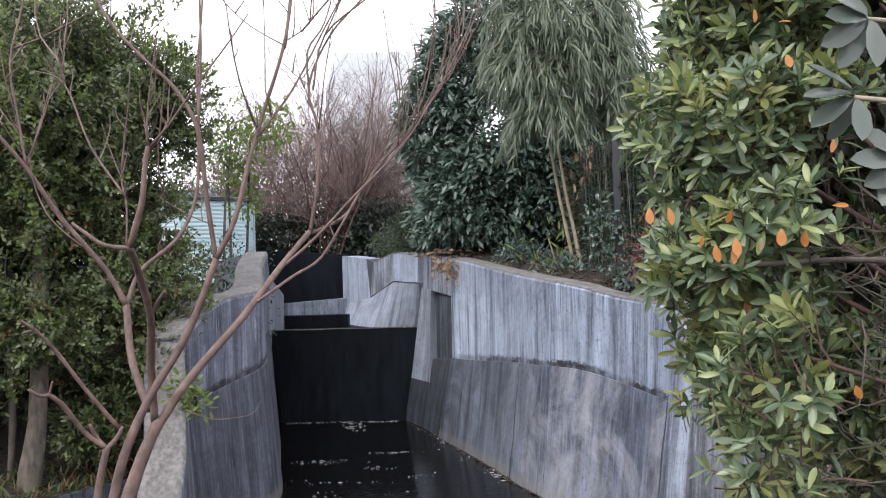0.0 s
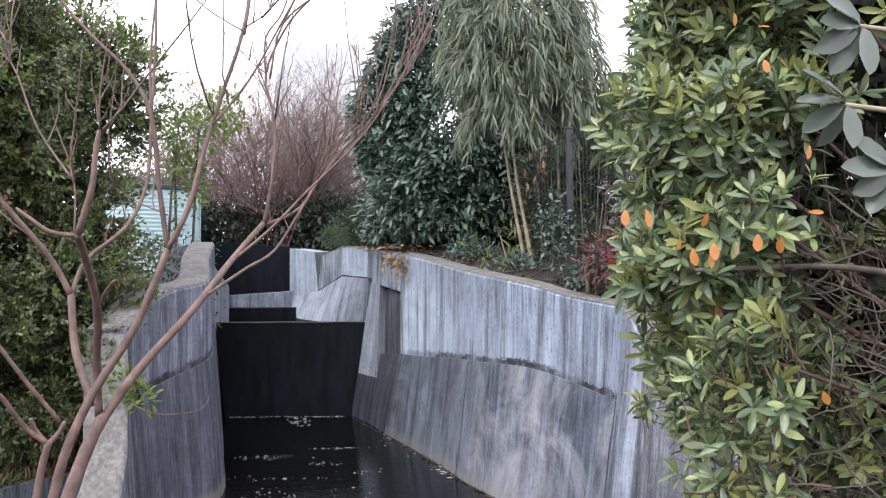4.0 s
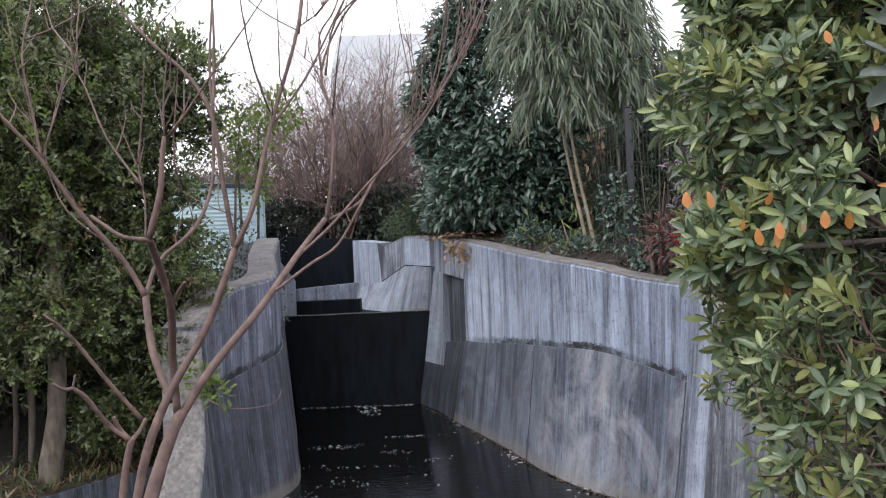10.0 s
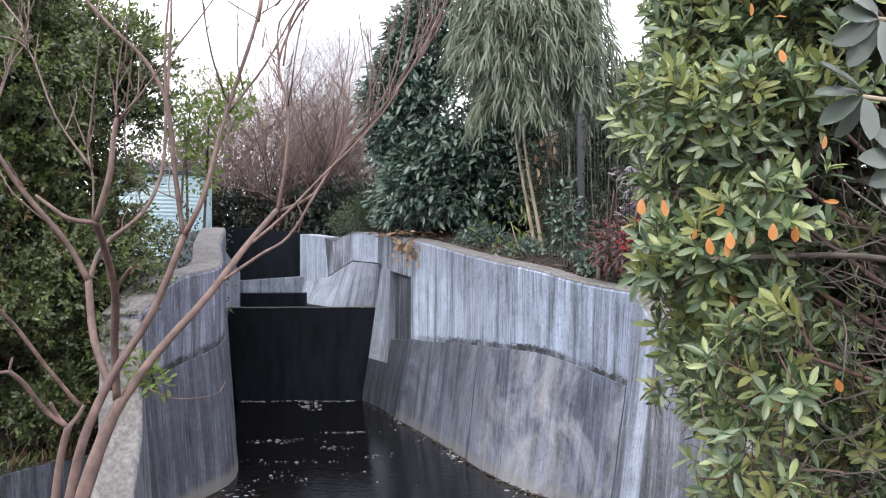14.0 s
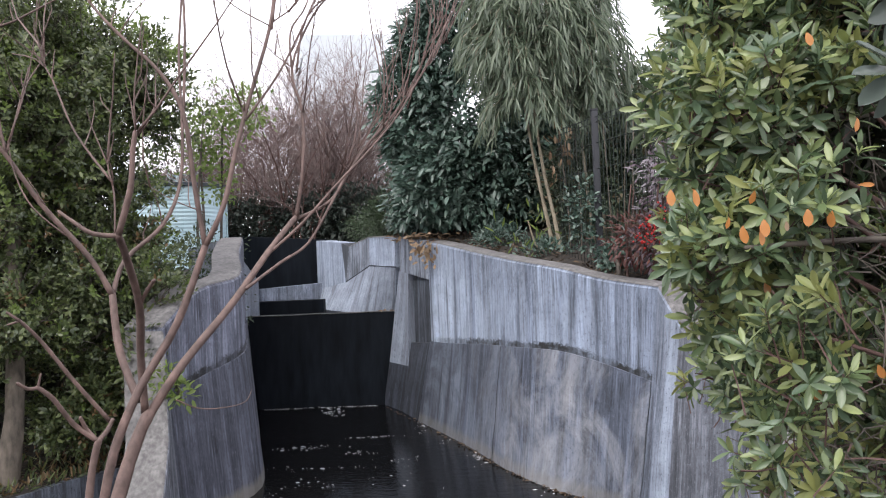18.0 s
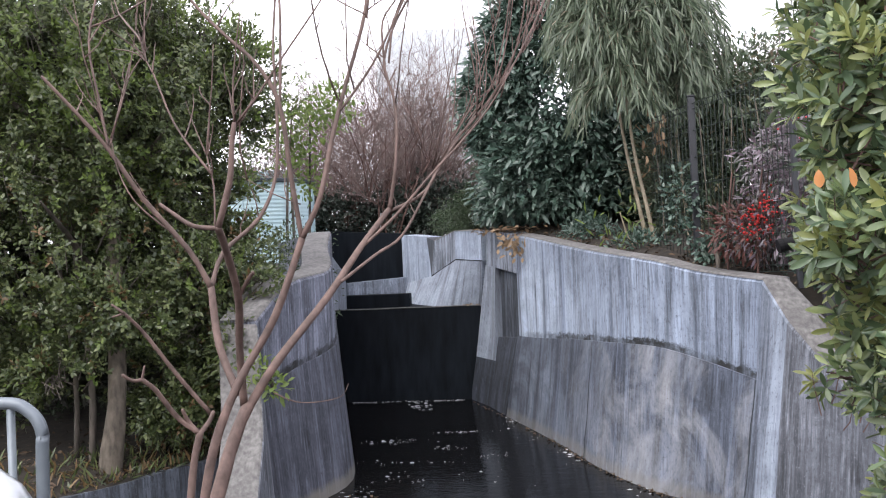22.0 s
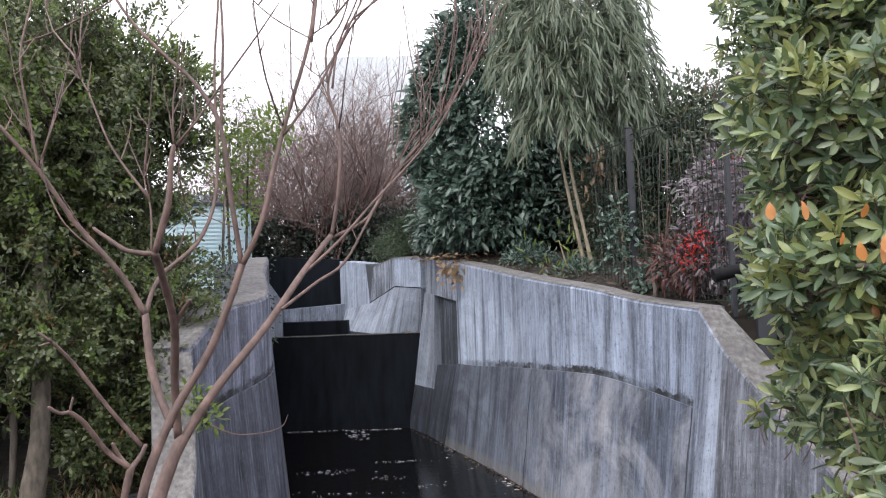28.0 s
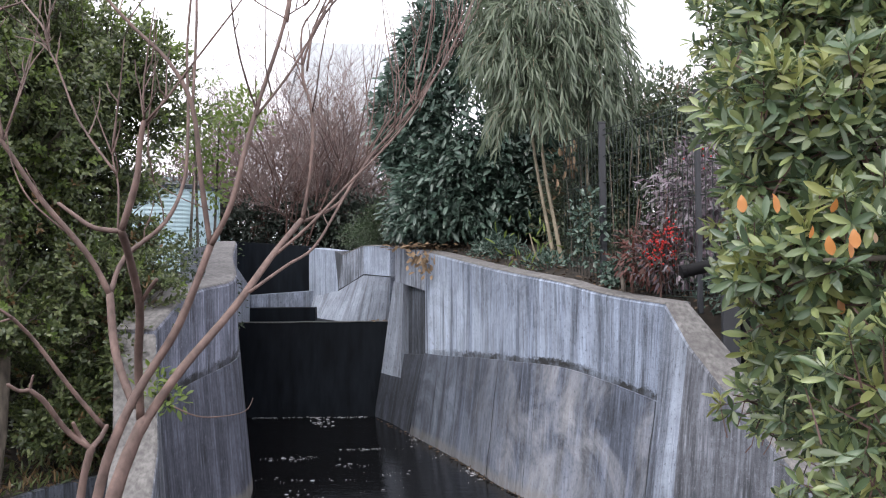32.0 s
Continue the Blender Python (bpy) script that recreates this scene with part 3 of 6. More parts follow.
# left wall: bulging face below, its top rising upstream, and the sloping wing
left_a = [((-1.74, 5.10, 0), (-1.82, 5.12, 0.86), (-1.83, 5.13, 1.30)),
          ((-1.66, 5.60, 0), (-1.74, 5.62, 0.93), (-1.75, 5.63, 1.52)),
          ((-1.53, 6.27, 0), (-1.62, 6.28, 1.02), (-1.64, 6.30, 1.60)),
          ((-1.80, 7.40, 0), (-1.92, 7.42, 1.10), (-1.93, 7.42, 1.80)),
          ((-2.10, 8.60, 0), (-2.19, 8.62, 1.12), (-2.20, 8.65, 1.98))]
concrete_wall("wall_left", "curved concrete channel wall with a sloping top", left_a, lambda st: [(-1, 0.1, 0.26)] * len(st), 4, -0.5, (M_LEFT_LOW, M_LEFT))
wing_l = [((-1.62, 4.35, -0.5), (-1.66, 4.35, -0.2), (-1.68, 4.38, 0.03)),
          ((-1.66, 4.60, -0.4), (-1.68, 4.60, 0.05), (-1.69, 4.62, 0.28)),
          ((-1.68, 4.82, -0.2), (-1.70, 4.82, 0.40), (-1.71, 4.84, 0.66)),
          ((-1.735, 5.095, -0.1), (-1.80, 5.10, 0.85), (-1.81, 5.10, 1.27))]
wing_wall("wing_wall_left", "sloping concrete wing wall with a worn pale top", wing_l, (-1, 0.15), (0.28,) * 4)


def block(name, label, corners, z0, mat, kind="structure", category="wall"):
    """A prism: plan corners as (x, y, top), down to z0."""
    bm = loft([[Vector((x, y, z)) for x, y, z in corners], [Vector((x, y, z0)) for x, y, z in corners]], True)
    bmesh.ops.bevel(bm, geom=bm.edges[:], offset=0.008, segments=1, affect="EDGES")
    bm.normal_update()
    ob = part(name, flat_uv(bm), mat)
    return tagged(ob, label, category, "", kind)


# weirs: a black wet step, a second low one, and a dark one at the head
weir = thing("weir_front", "black wet weir face with a thin film of water", "weir", kind="structure")
part("weir_face", loft([[Vector(p) for p in s] for s in (((-2.36, 9.76, -0.5), (-2.36, 9.76, 0), (-2.55, 9.92, 1.08), (-2.55, 10.12, 1.08), (-2.36, 10.3, -0.5)),
                                                          ((-0.86, 9.76, -0.5), (-0.86, 9.76, 0), (-0.70, 9.92, 1.08), (-0.70, 10.12, 1.08), (-0.86, 10.3, -0.5)))], True), M_WET, weir)
part("crest", tube([Vector((-2.54 + 0.184 * k, 9.918, 1.083 + 0.003 * math.sin(k * 1.7))) for k in range(11)], 0.006, 0.006, 6), M_CAP, weir, "thin pale crest edge")
block("weir_second", "low black wet step behind the front weir", [(-2.9, 11.2, 1.21), (-1.80, 11.2, 1.21), (-1.80, 11.4, 1.21), (-2.9, 11.4, 1.21)], 0.6, M_WET, category="weir")
block("weir_sill", "pale concrete sill below the upper weir", [(-3.35, 12.75, 1.33), (-2.05, 12.75, 1.41), (-2.05, 13.0, 1.41), (-3.35, 13.0, 1.33)], 0.6, M_FOLD, category="sill")
block("weir_upper", "dark wet upper weir wall at the head of the channel", [(-3.6, 13.01, 2.20), (-2.0, 13.01, 2.08), (-2.0, 13.3, 2.08), (-3.6, 13.3, 2.20)], 0.6, M_WET, category="weir")
block("pool_floor", "shallow dark water between the weirs", [(-3.6, 10.1, 1.03), (-0.7, 10.1, 1.03), (-0.7, 13.0, 1.03), (-3.6, 13.0, 1.03)], 0.4, M_WET, category="water")
# pier between the weir and the right wall, with the dark set-back strip
pier = [((-0.47, 8.70, 0), (-0.305, 8.70, 0.80), (-0.30, 8.705, 1.46)), ((-0.66, 9.26, 0), (-0.53, 9.25, 0.76), (-0.53, 9.255, 1.52))]
pr = [wall_profile(w, j, t, (0.9, 0.36, 0.3)) for w, j, t in pier]
pier_thing = thing("pier_right", "concrete pier beside the weir with a dark set-back strip", "wall", kind="structure")
part("lower_lift", face_loft([p["lower"] for p in pr], [[-0.6, 0, 0.8, 0.9, -0.6]] * 2), M_LOWER_WET, pier_thing)
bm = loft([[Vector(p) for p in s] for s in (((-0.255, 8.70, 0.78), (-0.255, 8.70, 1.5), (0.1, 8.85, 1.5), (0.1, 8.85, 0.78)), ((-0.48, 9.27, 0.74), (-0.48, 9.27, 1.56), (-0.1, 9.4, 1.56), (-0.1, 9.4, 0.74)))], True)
part("strip", flat_uv(bm), M_STRIP_RUN, pier_thing, "dark streaked set-back strip")
bm = loft([[Vector(p) for p in s] for s in (((-0.29, 8.69, 1.46), (-0.285, 8.69, 1.865), (0, 8.8, 1.865), (0, 8.8, 1.46)), ((-0.52, 9.25, 1.52), (-0.52, 9.25, 1.92), (-0.2, 9.4, 1.92), (-0.2, 9.4, 1.52)), ((-0.645, 9.57, 1.54), (-0.64, 9.57, 1.95), (-0.3, 9.75, 1.95), (-0.3, 9.75, 1.54)))], True)
bm.normal_update()
part("lintel", flat_uv(bm), M_DARK_RUN, pier_thing)
face = [[(-0.66, 9.26, -0.5), (-0.66, 9.26, 0), (-0.576, 9.256, 0.50), (-0.535, 9.255, 1.53), (-0.2, 9.5, 1.53), (-0.2, 9.5, -0.5)],
        [(-0.91, 9.79, -0.5), (-0.91, 9.79, 0), (-0.82, 9.74, 0.50), (-0.66, 9.60, 1.55), (-0.3, 9.8, 1.55), (-0.3, 9.8, -0.5)],
        [(-0.87, 10.2, -0.5), (-0.87, 10.2, 0), (-0.80, 10.2, 0.50), (-0.69, 10.2, 1.60), (-0.3, 10.2, 1.60), (-0.3, 10.2, -0.5)]]
part("flank_foot", face_loft([[Vector(p) for p in (*f[:3], (f[4][0], f[4][1], f[2][2]), f[5])] for f in face], [[-0.5, 0, 0.6, 1.0, 2]] * 3), M_LOWER_WET, pier_thing, "dark wet foot of the pier")
part("flank", face_loft([[Vector(p) for p in (f[2], f[3], f[4], (f[4][0], f[4][1], f[2][2]))] for f in face], [[0.6, 1.5, 2, 2]] * 3), M_PLAIN, pier_thing)
# wall above the weir: two facets, a dark slot, a lime-washed end, and the flat sloping apron at their foot
def facet(name, front, mat, parent, label="", back=(0.25, 0.12, 0.0)):
    """A slab whose front is the given outline, upright edges first to last."""
    bm = loft([[Vector(p) for p in front], [Vector(p) + Vector(back) for p in front]], True)
    bm.normal_update()
    return part(name, flat_uv(bm), mat, parent, label)


uw = thing("wall_upper_right", "pale streaked concrete wall above the weir", "wall", kind="structure")
A, B, C = (-0.699, 9.62, 1.961), (-1.097, 10.65, 2.001), (-1.462, 11.45, 1.909)
A2, B2, C2 = (-0.701, 9.64, 1.606), (-1.094, 10.62, 1.636), (-1.528, 11.55, 1.423)
D, E = (-1.601, 11.75, 1.972), (-2.161, 13.0, 2.066)
LOW_A, LOW_E = (-0.742, 9.98, 1.019), (-2.171, 12.7, 0.93)
facet("facet", [A, A2, B2, B], M_PALE, uw)
facet("facet", [B, B2, C2, C], M_DARK_RUN, uw, "facet with dark rain runs")
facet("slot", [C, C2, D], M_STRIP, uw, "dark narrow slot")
facet("end_face", [D, C2, (E[0], E[1], 1.2), E], M_PALE, uw, "bluish lime-washed end")
top_line = [A2, B2, C2, (E[0] + 0.02, E[1] - 0.1, 1.30)]
low_line = [LOW_A, (-1.30, 10.75, 1.0), (-1.80, 11.7, 0.98), LOW_E]
ruled = []
for (p, q), (v, w) in zip(zip(top_line, top_line[1:]), zip(low_line, low_line[1:])):
    for k in range(6):
        a, c = Vector(p).lerp(Vector(q), k / 6), Vector(v).lerp(Vector(w), k / 6)
        ruled.append([a, a.lerp(c, 0.5), c, c + Vector((0.15, 0.1, -0.1)), a + Vector((0.2, 0.15, -0.02))])
part("apron", face_loft(ruled, [[0.8, 0.4, 0, -0.2, 1.0]] * len(ruled)), M_PLAIN, uw, "flat sloping concrete apron")
for a, c in ((A2, B2), (B2, C2)):
    part("joint", tube([Vector(a).lerp(Vector(c), k / 5) for k in range(6)], 0.005, 0.007, 5, None, 0.5, random.Random(2)), M_WET, uw, "dark open joint")
cap_pts = [A, B, C]
part("cap", loft([[Vector(p) + Vector(q) for q in ((-0.006, -0.003, -0.005), (0.006, 0.003, 0.008), (0.24, 0.11, 0.010), (0.24, 0.11, -0.012))] for p in cap_pts], True), M_CAP, uw, "pale worn top")
block("pier_left", "concrete pier beside the weir", [(-2.22, 8.68, 1.95), (-2.50, 9.80, 1.75), (-2.62, 11.0, 1.5), (-3.1, 12.9, 1.45), (-3.6, 12.9, 1.45), (-2.9, 9.0, 1.9), (-2.5, 8.68, 1.96)], -0.5, M_PLAIN)
# water, ledge and lower pool
m, nt, b = material("dark_shallow_water", 0.10)
b.inputs["Base Color"].default_value = (0.004, 0.004, 0.0045, 1)
b.inputs["Specular IOR Level"].default_value = 0.27
b.inputs["IOR"].default_value = 1.33
rip = noise_tex(nt, (1, 2.2, 1), 7, 4, 0.6, 0.4)
bump(nt, b, rip, 0.08, 0.03)
M_WATER = m
bm = bmesh.new()
bmesh.ops.create_grid(bm, x_segments=2, y_segments=2, size=0.5)
bmesh.ops.transform(bm, matrix=Matrix.Translation((-0.6, 7.53, 0)) @ Matrix.Diagonal((4.4, 4.62, 1, 1)), verts=bm.verts)
tagged(part("water", bm, M_WATER), "dark still shallow water in the channel", "water", "", "structure")
block("channel_ledge", "wet black ledge where the channel drops", [(-1.78, 5.05, -0.02), (1.1, 5.22, -0.02), (1.1, 5.4, -0.012), (-1.78, 5.3, -0.012)], -0.6, M_WET, category="ledge")
lip = thing("ledge_lip", "white line of water running over the ledge", "water", kind="structure")
rr = random.Random(31)
part("film", tube([Vector((-1.72 + 0.1 * k, 5.045 + 0.0058 * k, -0.008 + rr.gauss(0, 0.002))) for k in range(29)], 0.0045, 0.004, 5, None, 1.0, rr), M_CAP, lip)
block("lower_pool", "dark water of the lower basin", [(-1.8, 3.2, -0.45), (2.0, 3.2, -0.45), (2.0, 5.3, -0.45), (-1.8, 5.3, -0.45)], -0.6, M_WATER, category="water")

# ground: one wide sheet, and the raised banks beside the channel
bm = bmesh.new()
bmesh.ops.create_grid(bm, x_segments=40, y_segments=40, size=400)
for v in bm.verts:
    v.co.z = -0.62
tagged(part("ground", bm, M_SOIL), "bare soil and leaf litter", "ground", "", "structure")


def bank(name, label, fn, x0, x1, y0, y1, nx, ny):
    bm = bmesh.new()
    g = [[bm.verts.new((x0 + (x1 - x0) * i / nx, y0 + (y1 - y0) * k / ny, 0)) for i in range(nx + 1)] for k in range(ny + 1)]
    for row in g:
        for v in row:
            v.co = fn(v.co.x, v.co.y)
    for k in range(ny):
        for i in range(nx):
            bm.faces.new((g[k][i], g[k][i + 1], g[k + 1][i + 1], g[k + 1][i]))
    return tagged(part(name, bm, M_SOIL, None, "", True), label, "ground", "", "structure")


def right_edge(y):
    pts = [(3.9, 2.0), (4.1, 1.95), (5.10, 1.36), (5.67, 1.12), (5.99, 0.88), (6.59, 0.61), (7.31, 0.38), (8.2, 0.06), (8.68, -0.12), (9.5, -0.4), (13.1, -1.7), (40, -1.7)]
    for (a, xa), (c, xc) in zip(pts, pts[1:]):
        if y <= c:
            return xa + (xc - xa) * max(0, (y - a)) / (c - a)
    return -1.7


def right_bank(u, y):
    x = right_edge(y) + u * u * 30
    top = -0.4 if y < 4.75 else (-0.4 + (y - 4.75) * 4.4 if y < 5.15 else 1.36 + min(0.6, (y - 5.15) * 0.13))
    return Vector((x, y, top + 0.05 * noise.noise(Vector((x, y, 0)) * 2) + (0.1 * u * 6)))


bank("bank_right", "planted soil bank behind the channel wall", right_bank, 0, 1, 3.9, 40, 20, 90)


def bed_line(x):
    """Where the planted bed ends towards the viewer."""
    return min(5.75, max(2.9, 5.2 + (x + 2.3) * 1.667))


def left_bank(u, y):
    edge = -1.98 if y < 5.1 else (-2.0 if y < 6.3 else -2.0 - (y - 6.3) * 0.22)
    x = edge - u * u * 30
    if y < 7.0:
        y = bed_line(x) + 0.02 + (y - 4.75) / 2.25 * (6.98 - bed_line(x))
    z = 0.40 + max(0, y - 6.0) * 0.22 if y < 13 else 1.94
    rise = min(1.0, max(0.0, (y - bed_line(x)) * 1.5))
    return Vector((x, y, z - 0.012 + rise * (0.02 + 0.04 * noise.noise(Vector((x, y, 3)) * 2) + u * 0.3)))


bank("bank_left", "shaded soil bank with leaf litter under the evergreen", left_bank, 0, 1, 4.75, 40, 40, 90)
retaining = thing("retaining_wall", "dark streaked concrete edging wall of the planted bed", "wall", (0, 0, 0), kind="structure")
row = [(-1.97 - 0.1 * k, bed_line(-1.97 - 0.1 * k)) for k in range(24)]
sides = [[Vector((x + 0.05, y - 0.03, -0.62)), Vector((x, y, 0.39 + 0.012 * noise.noise(Vector((x * 4, y, 0))))), Vector((x - 0.10, y + 0.05, 0.40)), Vector((x - 0.10, y + 0.05, -0.62))] for x, y in row]
part("face", face_loft(sides, [[0, 1.0, 1.1, 2.1]] * len(sides)), M_STRIP_RUN, retaining)

# ---------- the bare tree beside the left wall ----------
bare_tree = thing("bare_tree", "leafless multi-stemmed young tree with smooth pinkish bark", "tree", (0, 0, 0))
limb("trunk", [(-1.32, 2.50, -0.62), (-1.26, 2.55, 0.2), (-1.185, 2.69, 0.80)], 0.040, 0.029, bare_tree)
limb("stem", [(-1.34, 2.50, -0.62), (-1.28, 2.52, 0.2), (-1.20, 2.66, 0.82)], 0.025, 0.0165, bare_tree)
limb("stem", [(-1.38, 2.48, -0.62), (-1.31, 2.50, 0.2), (-1.22, 2.60, 0.86)], 0.021, 0.0125, bare_tree)
limb("trunk", [(-1.18, 2.70, 0.78), (-1.15, 2.82, 0.99), (-1.11, 2.90, 1.14)], 0.031, 0.0215, bare_tree)
limb("branch", [(-1.128, 2.865, 1.075), (-1.085, 2.92, 1.17), (-1.01, 3.00, 1.30), (-0.90, 3.25, 1.49), (-0.80, 3.50, 1.70), (-0.72, 3.70, 1.85)], 0.020, 0.014, bare_tree)
limb("branch", [(-0.72, 3.70, 1.84), (-0.68, 3.70, 2.06), (-0.68, 3.75, 2.32), (-0.73, 3.80, 2.54), (-0.64, 3.90, 2.81), (-0.50, 4.00, 3.01), (-0.34, 4.10, 3.24)], 0.010, 0.004, bare_tree)
limb("branch", [(-0.73, 3.80, 2.53), (-0.73, 3.80, 2.71), (-0.66, 3.85, 2.85), (-0.62, 3.90, 3.09), (-0.68, 3.95, 3.45)], 0.006, 0.003, bare_tree)
limb("branch", [(-0.72, 3.70, 1.84), (-0.57, 3.80, 1.93), (-0.47, 3.90, 2.12), (-0.29, 4.00, 2.34), (-0.11, 4.15, 2.62), (0.02, 4.30, 2.91), (0.09, 4.35, 3.10)], 0.010, 0.003, bare_tree)
limb("branch", [(-0.84, 3.25, 1.55), (-0.74, 3.45, 1.65), (-0.65, 3.60, 1.73), (-0.56, 3.75, 1.92), (-0.48, 3.85, 2.08), (-0.35, 4.00, 2.29), (-0.24, 4.05, 2.49), (-0.16, 4.10, 2.85), (-0.14, 4.10, 3.14)], 0.008, 0.003, bare_tree)
limb("branch", [(-0.80, 3.50, 1.69), (-0.67, 3.60, 1.82), (-0.53, 3.70, 1.99), (-0.38, 3.80, 2.16), (-0.24, 3.90, 2.35), (-0.06, 4.00, 2.68), (0.03, 4.10, 2.90)], 0.008, 0.003, bare_tree)
limb("branch", [(-1.12, 2.90, 1.14), (-1.11, 2.85, 1.34), (-1.07, 2.75, 1.52), (-1.05, 2.60, 1.68), (-1.04, 2.52, 1.74)], 0.016, 0.013, bare_tree)
limb("branch", [(-1.04, 2.52, 1.74), (-0.99, 2.50, 1.88), (-0.98, 2.50, 1.98), (-0.97, 2.50, 2.05)], 0.012, 0.008, bare_tree)
limb("branch", [(-1.04, 2.52, 1.74), (-1.11, 2.50, 1.75), (-1.17, 2.50, 1.79), (-1.21, 2.50, 1.82)], 0.009, 0.006, bare_tree)
limb("branch", [(-1.07, 2.75, 1.52), (-1.03, 2.72, 1.57), (-1.00, 2.70, 1.60)], 0.008, 0.007, bare_tree)
limb("branch", [(-1.14, 2.90, 1.18), (-1.23, 2.97, 1.35), (-1.27, 3.02, 1.55)], 0.017, 0.015, bare_tree)
limb("branch", [(-1.27, 3.02, 1.55), (-1.34, 3.00, 1.69), (-1.48, 2.95, 1.88), (-1.58, 2.90, 2.06), (-1.67, 2.85, 2.19), (-1.76, 2.80, 2.31)], 0.013, 0.006, bare_tree)
limb("branch", [(-1.58, 2.90, 2.06), (-1.61, 2.90, 2.24), (-1.64, 2.90, 2.45), (-1.62, 2.95, 2.68), (-1.62, 3.00, 2.89)], 0.006, 0.003, bare_tree)
limb("branch", [(-1.58, 2.90, 2.06), (-1.56, 2.95, 2.22), (-1.54, 3.00, 2.39)], 0.005, 0.003, bare_tree)
limb("branch", [(-1.27, 3.02, 1.55), (-1.25, 3.10, 1.68), (-1.14, 3.20, 1.81), (-1.10, 3.30, 1.98), (-1.10, 3.35, 2.22), (-1.12, 3.40, 2.52), (-1.11, 3.45, 2.85), (-1.13, 3.50, 3.09)], 0.011, 0.004, bare_tree)
limb("stem", [(-1.19, 2.66, 0.81), (-1.16, 2.72, 1.04), (-1.09, 2.78, 1.24), (-0.98, 2.85, 1.45), (-0.89, 2.90, 1.71)], 0.019, 0.014, bare_tree)
limb("branch", [(-0.89, 2.90, 1.71), (-0.82, 2.90, 1.85), (-0.78, 2.95, 2.06), (-0.74, 3.00, 2.24), (-0.67, 3.05, 2.50), (-0.65, 3.10, 2.71), (-0.64, 3.10, 2.93)], 0.012, 0.005, bare_tree)
limb("branch", [(-0.75, 2.97, 2.16), (-0.64, 3.05, 2.34), (-0.53, 3.10, 2.57), (-0.47, 3.15, 2.71)], 0.006, 0.003, bare_tree)
limb("branch", [(-0.89, 2.90, 1.71), (-0.92, 2.90, 1.93), (-0.95, 2.90, 2.18), (-1.03, 2.90, 2.33), (-1.14, 2.90, 2.44), (-1.24, 2.90, 2.55), (-1.34, 2.95, 2.69), (-1.43, 3.00, 2.86)], 0.011, 0.004, bare_tree)
limb("stem", [(-1.20, 2.60, 0.85), (-1.19, 2.62, 1.00), (-1.17, 2.63, 1.10)], 0.015, 0.013, bare_tree)
limb("branch", [(-1.17, 2.63, 1.10), (-1.23, 2.60, 1.16), (-1.27, 2.55, 1.25), (-1.30, 2.52, 1.29)], 0.010, 0.008, bare_tree)
limb("branch", [(-1.30, 2.52, 1.29), (-1.32, 2.50, 1.29), (-1.34, 2.48, 1.31)], 0.007, 0.006, bare_tree)
limb("branch", [(-1.30, 2.52, 1.29), (-1.29, 2.52, 1.33)], 0.005, 0.004, bare_tree)
limb("branch", [(-1.18, 2.75, 1.14), (-1.27, 2.70, 1.28), (-1.35, 2.65, 1.42), (-1.39, 2.60, 1.49)], 0.009, 0.006, bare_tree)
limb("branch", [(-1.39, 2.60, 1.49), (-1.42, 2.58, 1.52)], 0.006, 0.004, bare_tree)
limb("branch", [(-1.39, 2.60, 1.49), (-1.43, 2.60, 1.48)], 0.005, 0.003, bare_tree)
limb("branch", [(-1.17, 2.63, 1.10), (-1.20, 2.62, 1.14), (-1.21, 2.60, 1.18)], 0.008, 0.007, bare_tree)
limb("branch", [(-1.17, 2.63, 1.10), (-1.17, 2.70, 1.12), (-1.16, 2.72, 1.15)], 0.010, 0.008, bare_tree)
limb("branch", [(-1.01, 2.90, 1.18), (-0.95, 2.95, 1.14), (-0.88, 3.00, 1.13), (-0.81, 3.05, 1.14), (-0.79, 3.08, 1.18)], 0.003, 0.001, bare_tree)
limb("branch", [(-0.89, 2.90, 1.83), (-1.01, 2.95, 1.88), (-1.13, 3.00, 1.95)], 0.003, 0.001, bare_tree)
limb("branch", [(-1.40, 2.95, 1.77), (-1.49, 2.90, 1.87), (-1.55, 2.90, 1.99), (-1.57, 2.90, 2.10)], 0.004, 0.002, bare_tree)
limb("branch", [(-1.05, 2.52, 1.74), (-1.06, 2.55, 1.87), (-1.09, 2.58, 1.98), (-1.08, 2.60, 2.13)], 0.004, 0.002, bare_tree)
limb("branch", [(-1.07, 2.56, 1.91), (-1.20, 2.60, 2.08), (-1.31, 2.65, 2.30), (-1.44, 2.70, 2.36)], 0.005, 0.002, bare_tree)
limb("branch", [(-1.31, 2.65, 2.30), (-1.32, 2.65, 2.37)], 0.003, 0.002, bare_tree)
limb("branch", [(-1.09, 2.58, 1.97), (-1.14, 2.60, 2.08), (-1.16, 2.60, 2.15)], 0.003, 0.001, bare_tree)
limb("branch", [(-0.95, 2.90, 2.15), (-0.95, 2.95, 2.48), (-0.96, 3.00, 2.78), (-0.88, 3.05, 3.02), (-0.86, 3.10, 3.23)], 0.006, 0.003, bare_tree)
limb("branch", [(-0.96, 3.00, 2.78), (-1.03, 3.00, 2.92), (-1.10, 3.00, 3.06)], 0.003, 0.002, bare_tree)
limb("branch", [(-0.65, 3.00, 2.49), (-0.62, 3.05, 2.80), (-0.62, 3.10, 3.07), (-0.61, 3.10, 3.26)], 0.006, 0.003, bare_tree)
limb("branch", [(-0.65, 3.00, 2.50), (-0.78, 3.00, 2.58), (-0.88, 3.00, 2.68), (-0.92, 3.00, 2.75)], 0.003, 0.002, bare_tree)
